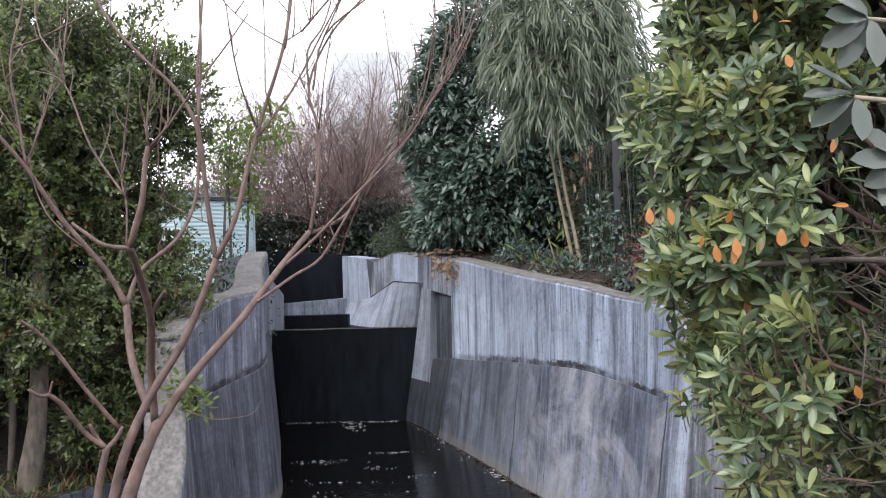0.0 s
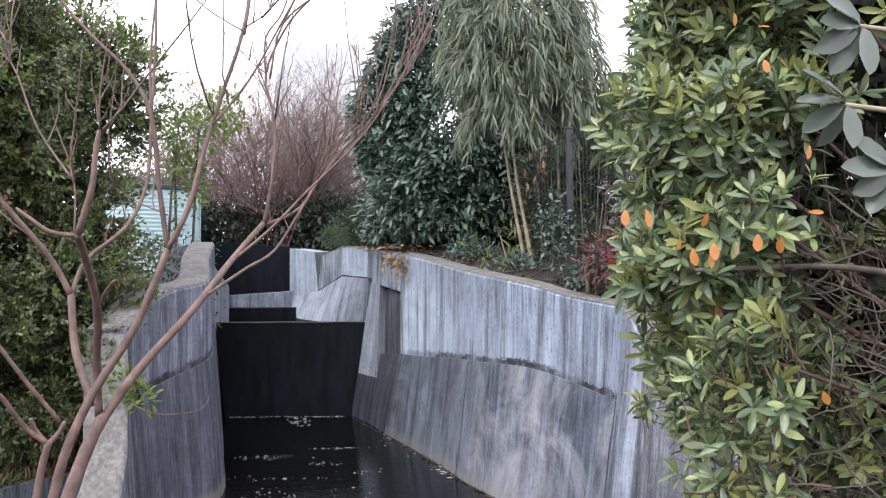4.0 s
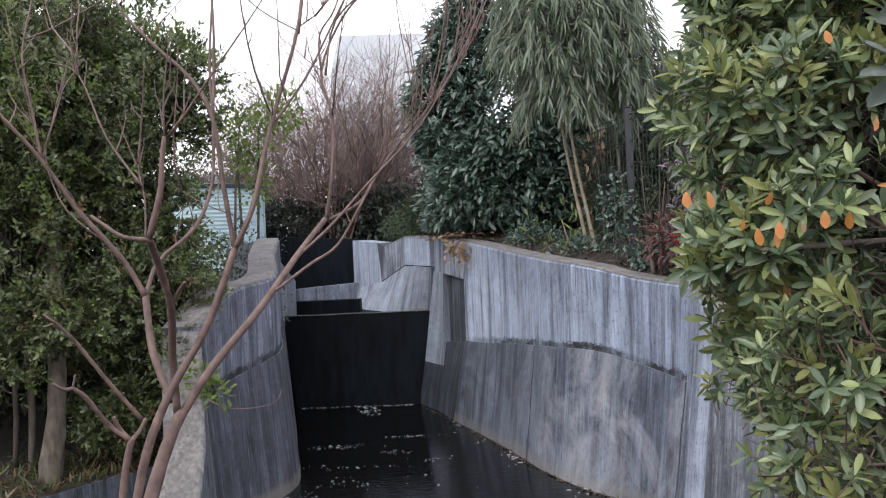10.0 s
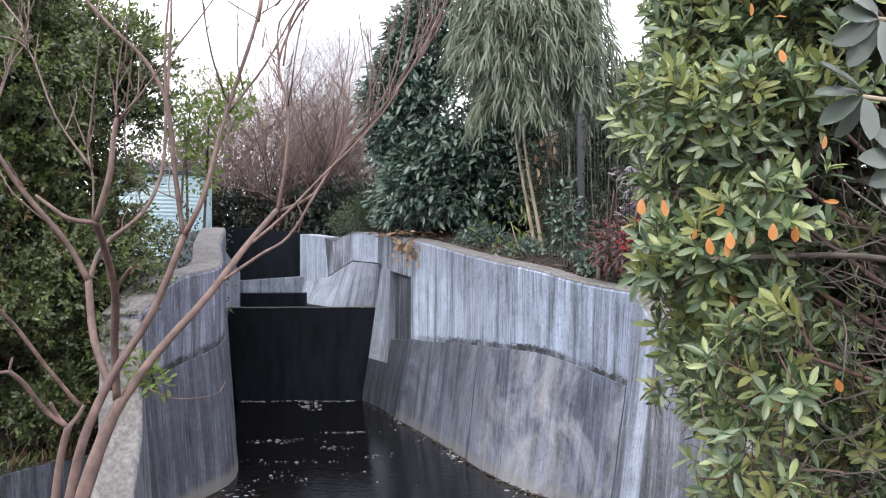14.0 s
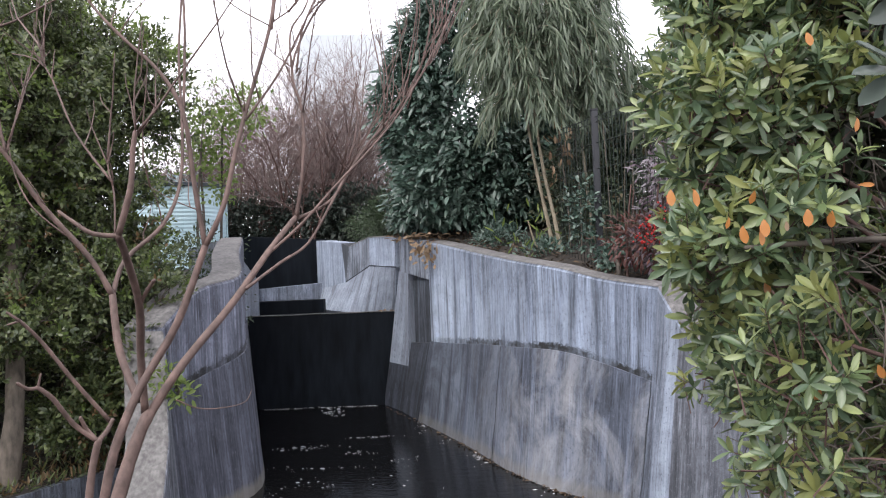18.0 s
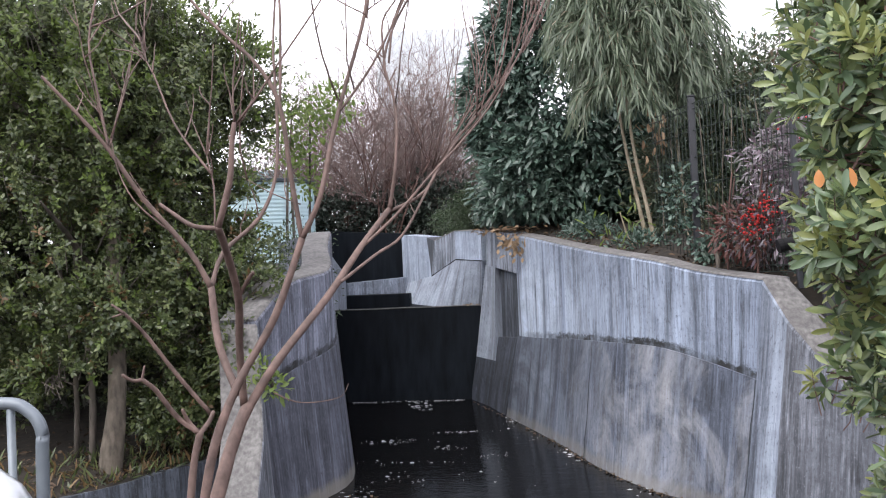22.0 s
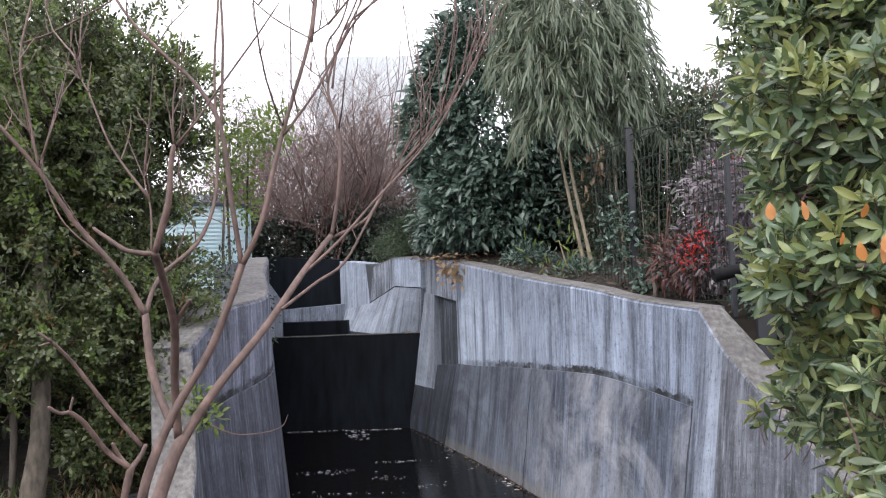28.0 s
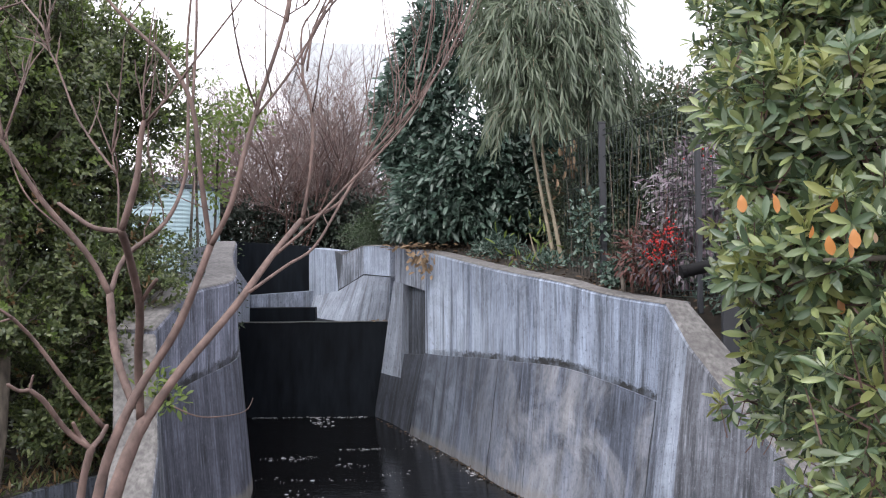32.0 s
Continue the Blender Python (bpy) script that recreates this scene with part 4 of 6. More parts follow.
limb("branch", [(-0.71, 3.80, 2.52), (-0.66, 3.85, 2.79), (-0.46, 3.90, 2.98), (-0.25, 4.00, 3.19), (-0.15, 4.05, 3.46), (-0.10, 4.10, 3.72)], 0.006, 0.003, bare_tree)
limb("branch", [(-0.66, 3.85, 2.79), (-0.56, 3.90, 3.04), (-0.48, 3.95, 3.31), (-0.46, 4.00, 3.58)], 0.005, 0.002, bare_tree)
limb("branch", [(-0.64, 3.00, 2.52), (-0.56, 3.10, 2.65), (-0.60, 3.10, 2.93), (-0.59, 3.10, 3.09)], 0.003, 0.002, bare_tree)
limb("branch", [(-0.29, 4.00, 3.17), (-0.15, 4.05, 3.07), (-0.04, 4.10, 3.32)], 0.003, 0.001, bare_tree)
limb("branch", [(-1.34, 2.90, 2.70), (-1.45, 2.90, 2.86), (-1.55, 2.90, 2.93), (-1.69, 2.90, 3.05)], 0.006, 0.003, bare_tree)
limb("branch", [(-0.46, 3.90, 2.17), (-0.32, 4.00, 2.37), (-0.20, 4.10, 2.49), (-0.06, 4.20, 2.70), (0.04, 4.30, 2.92)], 0.004, 0.002, bare_tree)
limb("branch", [(-0.39, 4.00, 2.26), (-0.23, 4.05, 2.48), (-0.17, 4.10, 2.73), (-0.15, 4.10, 2.99), (-0.20, 4.10, 3.18)], 0.004, 0.002, bare_tree)
limb("branch", [(-0.55, 3.60, 2.03), (-0.56, 3.60, 2.18), (-0.65, 3.65, 2.33)], 0.003, 0.002, bare_tree)
limb("branch", [(-0.71, 3.70, 1.85), (-0.67, 3.70, 2.15), (-0.68, 3.75, 2.32)], 0.006, 0.004, bare_tree)


def twigs(parent, n, seed, mat, lo, hi, size=0.25):
    """Fine shoots that rise from the limbs already built, each a part."""
    rng = random.Random(seed)
    src = [o for o in parent.children if o.name.split(".")[0] == "branch"]
    for _ in range(n):
        o = rng.choice(src)
        v = o.data.vertices[rng.randrange(len(o.data.vertices))].co
        if not lo < v.z < hi:
            continue
        d = Vector((rng.gauss(0, 0.45), rng.gauss(0, 0.45), 1)).normalized()
        p, pts, ln = Vector(v), [Vector(v)], size * (0.4 + rng.random())
        for k in range(4):
            d = (d + Vector((rng.gauss(0, 0.18), rng.gauss(0, 0.18), 0.12))).normalized()
            p = p + d * ln / 4
            pts.append(p.copy())
        part("twig", tube(pts, 0.0030, 0.0012, 4), mat, parent)


def side_branches(parent, n, seed, lo, hi):
    """Second-order branches, each a part, curving up from the limbs."""
    rng = random.Random(seed)
    src = [o for o in parent.children if o.name.split(".")[0] == "branch"]
    made = 0
    while made < n:
        o = rng.choice(src)
        v = Vector(o.data.vertices[rng.randrange(len(o.data.vertices))].co)
        if not lo < v.z < hi:
            continue
        d = Vector((rng.gauss(0, 0.7), rng.gauss(0, 0.5), 0.75)).normalized()
        pts, ln = [v], 0.25 + 0.35 * rng.random()
        for k in range(5):
            d = (d + Vector((rng.gauss(0, 0.10), rng.gauss(0, 0.10), 0.06))).normalized()
            pts.append(pts[-1] + d * ln / 5)
        r = 0.0024 + 0.002 * rng.random()
        part("branch", tube(pts, r, r * 0.45, 6, None, 0.15, rng), M_BARK, parent, "", True)
        made += 1


side_branches(bare_tree, 24, 15, 1.9, 3.1)
long_limb = spline([(-0.57, 3.80, 1.93), (-0.47, 3.90, 2.12), (-0.29, 4.00, 2.34), (-0.11, 4.15, 2.62), (0.02, 4.30, 2.91)], 8)
rr = random.Random(23)
for k in range(22):
    p = long_limb[2 + int(rr.random() * (len(long_limb) - 6))] + Vector((rr.gauss(0, 0.02), rr.gauss(0, 0.03), rr.gauss(0, 0.02)))
    d = Vector((rr.gauss(0.30, 0.22), rr.gauss(0.1, 0.25), 0.85)).normalized()
    pts, ln = [p], 0.30 + 0.45 * rr.random()
    for m in range(5):
        d = (d + Vector((rr.gauss(-0.02, 0.09), rr.gauss(0, 0.09), 0.10))).normalized()
        pts.append(pts[-1] + d * ln / 5)
    part("branch", tube(pts, 0.0040, 0.0014, 6, None, 0.15, rr), M_BARK, bare_tree, "", True)
twigs(bare_tree, 240, 5, M_BARK, 1.7, 3.4, 0.15)


# ---------- planting ----------
def stems_to(tips, axes, length, r, bend, rng, sides=4):
    """Short woody shoots that lead back from leaf tips towards the plant's middle, in one mesh."""
    V, F = [], []
    for p, a in zip(tips, axes):
        a = a / np.linalg.norm(a)
        pts = [Vector(p)]
        for k in range(3):
            a = a + np.array(bend) + rng.normal(0, 0.12, 3)
            a /= np.linalg.norm(a)
            pts.append(pts[-1] - Vector(a) * length / 3)
        base = len(V)
        for i, q in enumerate(pts):
            rr = r * (0.55 + 0.45 * i / 3)
            s1 = Vector(a).orthogonal().normalized()
            s2 = Vector(a).cross(s1)
            V += [q + s1 * rr, q - s1 * rr * 0.5 + s2 * rr * 0.87, q - s1 * rr * 0.5 - s2 * rr * 0.87]
        for i in range(3):
            for k in range(3):
                j = (k + 1) % 3
                F.append((base + i * 3 + k, base + i * 3 + j, base + i * 3 + 3 + j, base + i * 3 + 3 + k))
    return fresh("shoots", [tuple(v) for v in V], F)


def left_evergreen():
    rng = np.random.default_rng(11)
    o = Vector((-2.72, 4.93, 0.38))
    t = thing("evergreen_tree", "dense small-leaved evergreen tree with a grey trunk", "tree", o)
    limb("trunk", [Vector(p) - o for p in ((-2.75, 4.92, 0.28), (-2.71, 4.93, 0.55), (-2.68, 4.97, 1.0), (-2.85, 5.3, 2.2), (-3.1, 5.6, 3.2))], 0.082, 0.03, t, M_TRUNK, 4, 12, 0.25)
    limb("stem", [Vector(p) - o for p in ((-2.92, 5.05, 0.28), (-2.90, 5.06, 1.0), (-3.2, 5.4, 2.0))], 0.024, 0.018, t, M_BARK_DARK, 4, 7)
    limb("stem", [Vector(p) - o for p in ((-3.06, 5.10, 0.28), (-3.04, 5.12, 1.0), (-3.4, 5.5, 2.0))], 0.018, 0.014, t, M_BARK_DARK, 4, 7)
    for k in range(11):
        a = k * 2.4
        z = 1.2 + 0.16 * k
        limb("branch", [Vector(p) - o for p in ((-3.05, 5.55, z), (-3.05 + 0.5 * math.cos(a), 5.55 + 0.5 * math.sin(a), z + 0.35), (-3.05 + 0.85 * math.cos(a), 5.55 + 0.85 * math.sin(a), z + 0.55))], 0.032, 0.006, t, M_BARK_DARK, 3, 6)
    C = [((-3.35, 5.6, 2.98), (1.25, 1.1, 0.92), 11500), ((-2.72, 5.4, 2.55), (0.56, 0.7, 0.75), 3200), ((-3.7, 5.3, 1.75), (1.2, 0.8, 0.85), 6000), ((-2.55, 5.8, 3.1), (0.55, 0.7, 0.42), 2300),
         ((-2.32, 5.5, 1.50), (0.46, 0.5, 0.5), 2600), ((-2.45, 5.25, 0.85), (0.34, 0.25, 0.32), 1500), ((-3.6, 5.15, 1.0), (0.35, 0.3, 0.25), 500), ((-2.95, 4.80, 1.05), (0.26, 0.18, 0.16), 420), ((-2.62, 4.85, 1.42), (0.36, 0.2, 0.24), 900), ((-2.34, 5.9, 2.0), (0.28, 0.3, 0.42), 1300), ((-2.25, 6.1, 2.7), (0.24, 0.3, 0.22), 170), ((-4.3, 6.4, 4.7), (1.3, 1.2, 1.5), 9500), ((-4.8, 5.6, 3.0), (1.2, 1.1, 2.2), 3000), ((-2.24, 5.8, 3.05), (0.36, 0.35, 0.36), 900), ((-2.15, 6.2, 2.85), (0.38, 0.4, 0.35), 260)]
    tips, ax = [], []
    for i, (c, r, n) in enumerate(C):
        p, d = shell(rng, n, c, r, 0.45, 0.36, 3.1, i * 7.1)
        tips.append(p)
        ax.append(d + np.array((0, -0.15, 0.55)))
    tips, ax = np.concatenate(tips), np.concatenate(ax)
    keep = tips[:, 0] < -1.72 - np.maximum(0, 1.5 - tips[:, 2]) * 0.45
    lumps = np.array([noise.noise(Vector(p) * 3.6) + 0.5 * noise.noise(Vector(p) * 8.5) for p in tips])
    airy = np.clip((tips[:, 0] + 2.75) * 3, 0, 1) * np.clip(tips[:, 2] - 1.6, 0, 1)
    keep &= lumps > -0.17 + 0.10 * airy + 0.10 * rng.normal(size=len(tips))
    tips, ax = tips[keep], ax[keep]
    # backlit upper crown painted in: lime-coloured leaves grow more frequent with height
    patch = np.array([noise.noise(Vector(p) * 1.6) for p in tips])
    lime = (rng.random(len(tips)) < 0.06 + 0.5 * (patch > 0.08) * np.clip(tips[:, 2] - 1.6, 0, 1))
    red = ~lime & (rng.random(len(tips)) < 0.05) & (tips[:, 2] < 2.2)
    for nm, sel, mat, lab in (("crown", ~lime & ~red, L_TREE, ""), ("yellow_green_leaves", lime, L_LIME, "yellow-green leaves"), ("autumn_leaves", red, L_BROWN, "brownish old leaves")):
        P, D, L, W, U = whorls(tips[sel] - np.array(o), ax[sel], (6, 9), 1.1, 0.041, 0.019, rng, 2.2, 0.35)
        link(nm, blades(nm, P, D, L, W, "strap", U + np.array((0.1, -0.3, 0.3)), rng, 0.5), mat, t, lab)
    # filler leaves: the crown's inner shade is painted in as dark colour
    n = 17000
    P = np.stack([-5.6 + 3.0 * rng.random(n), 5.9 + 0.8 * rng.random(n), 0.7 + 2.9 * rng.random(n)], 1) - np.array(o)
    link("inner_crown", blades("inner_crown", P, rng.normal(0, 0.6, (n, 3)) + np.array((0, -0.3, -0.1)), 0.11, 0.05, "slim", (0, -1, 0.4), rng, 0.6), L_SHADE, t, "inner leaves coloured dark for the crown's shade")
    tagged(link("shoot_mass", stems_to(tips[::8] - np.array(o), ax[::8], 0.25, 0.004, (0, 0, 0.1), rng), M_BARK_DARK, t), kind="stuff")
    return t


left_evergreen()


def leaf_mass(name, label, category, base, lobes, mat, size, width, seed, shape="slim", droop=-0.2, inner=0.5, rough=0.22, stem_mat=None, stems=5, up=(0, -0.4, 1), foot_z=None):
    """A shrub or hedge: stems and one crown of single leaves over uneven lobes."""
    rng = np.random.default_rng(seed)
    o = Vector(base)
    t = thing(name, label, category, o)
    rr = random.Random(seed)
    c0, r0, _ = lobes[0]
    for k in range(stems):
        a = k * 2.1 + rr.random()
        top = Vector(c0) + Vector((r0[0] * 0.6 * math.cos(a), r0[1] * 0.6 * math.sin(a), r0[2] * 0.3)) - o
        foot = Vector((r0[0] * 0.35 * math.cos(a), r0[1] * 0.35 * math.sin(a), -0.15))
        limb("stem", [foot, foot.lerp(top, 0.5) + Vector((rr.gauss(0, 0.06), rr.gauss(0, 0.06), 0)), top], 0.025, 0.01, t, stem_mat or M_BARK_DARK, 3, 6)
    P, D = [], []
    for i, (c, r, n) in enumerate(lobes):
        p, d = shell(rng, n, c, r, inner, rough, 3.0, seed + i * 3.3)
        d = d / np.linalg.norm(d, axis=1, keepdims=True)
        P.append(p)
        D.append(d * 0.6 + rng.normal(0, 0.5, (n, 3)) + np.array((0, -0.25, droop)))
    P, D = np.concatenate(P), np.concatenate(D)
    if foot_z is not None:
        keep = P[:, 2] > foot_z + 0.1 * rng.random(len(P))
        P, D = P[keep], D[keep]
    P = P - np.array(o)
    L = size * (0.7 + 0.6 * rng.random(len(P)))
    link("crown", blades("crown", P, D, L, L * width, shape, up, rng), mat, t)
    return t


leaf_mass("laurel_shrub", "tall rounded dark glossy evergreen shrub behind the wall", "shrub", (0.3, 9.5, 1.75),
          (((0.40, 9.5, 3.2), (1.10, 0.9, 2.0), 15000), ((0.0, 9.2, 2.35), (0.70, 0.65, 0.75), 4800), ((0.65, 9.0, 2.35), (0.75, 0.5, 0.9), 4200), ((1.5, 9.9, 2.5), (0.8, 0.7, 0.95), 3000), ((-0.45, 9.4, 3.4), (0.42, 0.4, 0.6), 1700), ((-0.15, 9.4, 4.1), (0.42, 0.4, 0.6), 1500), ((1.15, 9.6, 3.0), (0.7, 0.5, 1.1), 4200)), L_LAUREL, 0.118, 0.33, 21, "blade", -0.3, 0.62, 0.13, up=(0, -0.7, 1), foot_z=2.0)


def willow_leaved():
    rng = np.random.default_rng(31)
    o = Vector((0.92, 7.1, 1.5))
    t = thing("long_leaved_shrub", "tall shrub with pale canes and hanging strap-shaped leaves", "shrub", o)
    for bx, by, mx, tx, ty in ((0, 0, -0.14, -0.24, 0.1), (-0.05, 0.05, -0.20, -0.35, 0.2), (0.30, 0.3, 0.28, 0.22, 0.3), (0.42, 0.4, 0.42, 0.5, 0.4)):
        limb("cane", [(bx + 0.03, by, -0.12), (mx * 0.55 + bx * 0.45, by, 0.5), (mx - 0.03, by + 0.03, 1.1), (tx, ty, 2.2)], 0.021, 0.009, t, M_CANE, 4, 7)
    limb("cane", [(-0.02, 0.0, -0.1), (-0.22, -0.03, 0.2), (-0.30, -0.05, 0.45)], 0.012, 0.006, t, M_CANE, 4, 6)
    P, D, sticks = [], [], bmesh.new()
    for i, (c, r, n) in enumerate((((0.80, 7.3, 3.75), (0.34, 0.40, 0.62), 300), ((0.52, 7.1, 3.65), (0.14, 0.3, 0.40), 50), ((1.14, 7.4, 3.40), (0.14, 0.3, 0.40), 80), ((0.66, 7.0, 3.20), (0.13, 0.2, 0.25), 44))):
        p, d = shell(rng, n, c, r, 0.35, 0.16, 3.4, i * 9.0)
        d = d / np.linalg.norm(d, axis=1, keepdims=True)
        for q, e in zip(p, d):
            e = e * 0.30 + np.array((0, -0.1, 0.35))
            ln = 0.26 + 0.34 * rng.random()
            pts = [Vector(q - np.array(o))]
            for k in range(9):
                e = e / np.linalg.norm(e) + np.array((0, 0, -0.34)) + rng.normal(0, 0.05, 3)
                step = e / np.linalg.norm(e) * ln / 9
                pts.append(pts[-1] + Vector(step))
                for m in range(3):
                    P.append(np.array(pts[-1]) + rng.normal(0, 0.014, 3))
                    D.append(step / np.linalg.norm(step) * 0.7 + rng.normal(0, 0.28, 3) + np.array((0, -0.05, -0.45)))
            tube(pts[::3], 0.0035, 0.002, 3, sticks)
    P, D = np.array(P), np.array(D)
    L = 0.11 + 0.09 * rng.random(len(P))
    link("crown", blades("crown", P, D, L, L * 0.06 + 0.005, "strap", (0, -1, 0.3), rng, 0.8), L_WILLOW, t)
    tagged(part("shoot_mass", sticks, M_CANE, t), kind="stuff")
    n = 60
    P = np.array((0.62, 7.05, 1.75)) - np.array(o) + rng.normal(0, 1, (n, 3)) * np.array((0.13, 0.08, 0.13))
    link("yellow_green_leaves", blades("yellow_green_leaves", P, rng.normal(0, 0.5, (n, 3)) + np.array((0, 0, 0.8)), 0.11, 0.018, "strap", rng=rng), L_LIME, t, "yellow-green young shoots")
    n = 34
    P = np.array((0.92, 6.95, 2.62)) - np.array(o) + rng.normal(0, 1, (n, 3)) * np.array((0.05, 0.05, 0.16))
    link("dry_leaves", blades("dry_leaves", P, rng.normal(0, 0.4, (n, 3)) + np.array((0, 0, -0.7)), 0.09, 0.035, "blade", rng=rng), L_DRY, t, "withered tan leaves")


willow_leaved()


def rhododendron():
    rng = np.random.default_rng(41)
    o = Vector((1.5, 1.85, -0.62))
    t = thing("rhododendron_bush", "large leathery-leaved bush with some orange autumn leaves", "bush", o)
    limb("trunk", [(0, 0, -0.1), (0.05, 0, 0.9), (0, 0.05, 2.0)], 0.05, 0.03, t, M_BARK_DARK)
    for k in range(26):
        a = -3.3 + (k % 13) * 0.17
        z = 1.42 + 0.075 * k + 0.1 * (k % 3)
        reach = 0.86
        limb("branch", [Vector((1.5, 1.85, z - 0.35)) - o, Vector((1.5 + 0.55 * math.cos(a), 1.8 + 0.25 * math.sin(a), z - 0.12)) - o, Vector((1.5 + 1.05 * reach * math.cos(a), 1.78 + 0.46 * reach * math.sin(a), z + 0.1)) - o], 0.011, 0.003, t, M_TWIG, 4, 6)
    lobes = (((1.52, 1.78, 2.05), (1.06, 0.47, 1.15), 0.66, 19000), ((1.55, 1.78, 1.46), (0.97, 0.44, 0.40), 0.58, 7000), ((0.62, 1.62, 1.80), (0.16, 0.18, 0.13), 0.2, 170), ((0.52, 1.60, 1.88), (0.18, 0.18, 0.16), 0.2, 230), ((0.60, 1.72, 2.12), (0.18, 0.2, 0.24), 0.2, 260), ((0.50, 1.56, 1.62), (0.16, 0.16, 0.10), 0.2, 110), ((0.72, 1.52, 1.42), (0.18, 0.20, 0.12), 0.2, 110), ((0.54, 1.42, 1.42), (0.11, 0.12, 0.12), 0.2, 50), ((0.52, 1.44, 1.28), (0.11, 0.12, 0.08), 0.2, 26), ((0.62, 1.38, 1.52), (0.13, 0.10, 0.08), 0.2, 24), ((0.68, 1.45, 1.26), (0.14, 0.16, 0.08), 0.2, 50), ((0.58, 1.46, 1.70), (0.16, 0.11, 0.07), 0.2, 60), ((0.60, 1.68, 1.50), (0.17, 0.18, 0.15), 0.2, 260), ((0.66, 1.75, 1.33), (0.15, 0.18, 0.10), 0.2, 130), ((1.02, 2.80, 2.30), (0.24, 0.2, 0.44), 0.3, 420), ((0.88, 2.72, 2.35), (0.2, 0.2, 0.42), 0.3, 380), ((0.92, 2.22, 2.25), (0.30, 0.20, 0.50), 0.35, 900), ((0.78, 2.1, 1.85), (0.24, 0.18, 0.22), 0.35, 300), ((0.63, 2.19, 1.29), (0.12, 0.10, 0.055), 0.2, 26), ((0.86, 2.33, 1.20), (0.18, 0.12, 0.08), 0.2, 44), ((0.70, 2.0, 1.07), (0.11, 0.10, 0.05), 0.2, 24), ((1.0, 1.95, 1.12), (0.26, 0.25, 0.14), 0.3, 220))
    T, A = [], []
    for i, (c, r, inner, n) in enumerate(lobes):
        p, d = shell(rng, n, c, r, inner, 0.08, 3.6, 2.0 + i * 5)
        T.append(p)
        A.append(d / np.linalg.norm(d, axis=1, keepdims=True))
    tips, ax = np.concatenate(T), np.concatenate(A) * 0.8 + np.array((-0.1, -0.15, 0.5)) + rng.normal(0, 0.35, (sum(map(len, T)), 3))
    hollow = (np.abs(tips[:, 2] - 1.72) < 0.12) & (tips[:, 0] > 0.66) & (tips[:, 0] < 1.2) & (tips[:, 1] < 1.6) & (rng.random(len(tips)) < 0.75)
    clump = np.array([noise.noise(Vector(p) * 5.2) + 0.4 * noise.noise(Vector(p) * 13) for p in tips])
    gap = (np.arange(len(tips)) < 26000) & (clump < 0.02 + 0.35 * np.clip((tips[:, 0] - 0.85) * 3, 0, 1)) & (rng.random(len(tips)) < 0.92)
    open_side = (tips[:, 0] > 0.60 + 0.06 * clump) & (tips[:, 2] < 1.84 + 0.08 * clump) & (tips[:, 1] < 1.72) & (rng.random(len(tips)) < 0.92)
    open_side |= (tips[:, 0] > 0.74 + 0.06 * clump) & (tips[:, 2] < 2.12 + 0.1 * clump) & (tips[:, 1] < 1.72) & (rng.random(len(tips)) < 0.8)
    keep = ~open_side & (tips[:, 0] < 1.9) & (tips[:, 2] > 0.98) & (tips[:, 1] < 3.1) & ~hollow & ~gap & ~((tips[:, 2] > 1.98) & (tips[:, 0] < 0.44 + 0.14 * clump))
    tips, ax = tips[keep], ax[keep]
    young = rng.random(len(tips)) < 0.17
    for nm, sel, mat, lab in (("crown", ~young, L_BUSH, ""), ("yellow_green_leaves", young, L_YOUNG, "yellow-green leaves")):
        P, D, L, W, U = whorls(tips[sel] - np.array(o), ax[sel], (6, 9), 1.10, 0.045, 0.0132, rng, 0.5, 0.26)
        link(nm, blades(nm, P, D, L, W, "oval", U + np.array((-0.15, -0.35, 0.3)), rng, 0.55), mat, t, lab, True)
    tagged(link("shoot_mass", stems_to((tips - np.array(o))[::2], ax[::2], 0.10, 0.002, (0.05, 0.05, 0.0), rng), M_TWIG, t, "thin red-brown shoots"), kind="stuff")
    # turning leaves hang below the whorls
    spots = [(0.460, 1.31, 1.648), (0.454, 1.315, 1.636), (0.622, 1.34, 1.697), (0.434, 1.33, 1.640), (0.537, 1.33, 1.662), (0.576, 1.33, 1.658), (0.366, 1.36, 1.704), (0.357, 1.46, 1.712), (0.605, 1.46, 1.976), (0.590, 1.45, 2.03), (0.641, 1.37, 1.81), (0.574, 1.40, 1.366), (0.680, 1.42, 1.40), (0.568, 1.42, 1.204), (0.415, 1.34, 1.655), (0.510, 1.35, 1.645), (0.480, 1.40, 1.70)]
    for k in range(24):
        p = Vector(spots[k]) if k < len(spots) else Vector((0.45 + 0.5 * rng.random(), 1.42 + 0.10 * rng.random(), 1.2 + 1.1 * rng.random()))
        flat = k in (2, 9)
        small = (0.026 + 0.007 * rng.random()) if k < 9 else 0.018 + 0.012 * rng.random()
        d = (0.9, -0.3 + rng.normal(0, 0.2), rng.normal(0, 0.2)) if flat else (rng.normal(0, 0.35), -0.15 + rng.normal(0, 0.2), -1.0)
        me = blades("orange_leaf", [p - o + Vector((0, 0, 0.015))], [d], small, small * (0.34 if flat else 0.58), "oval", (rng.normal(0, 0.5), -1, rng.normal(0.1, 0.4)), rng, 0.2)
        link("orange_leaf", me, L_DRY if k > 11 and k % 4 == 3 else L_ORANGE, t, "orange turning leaf", True)
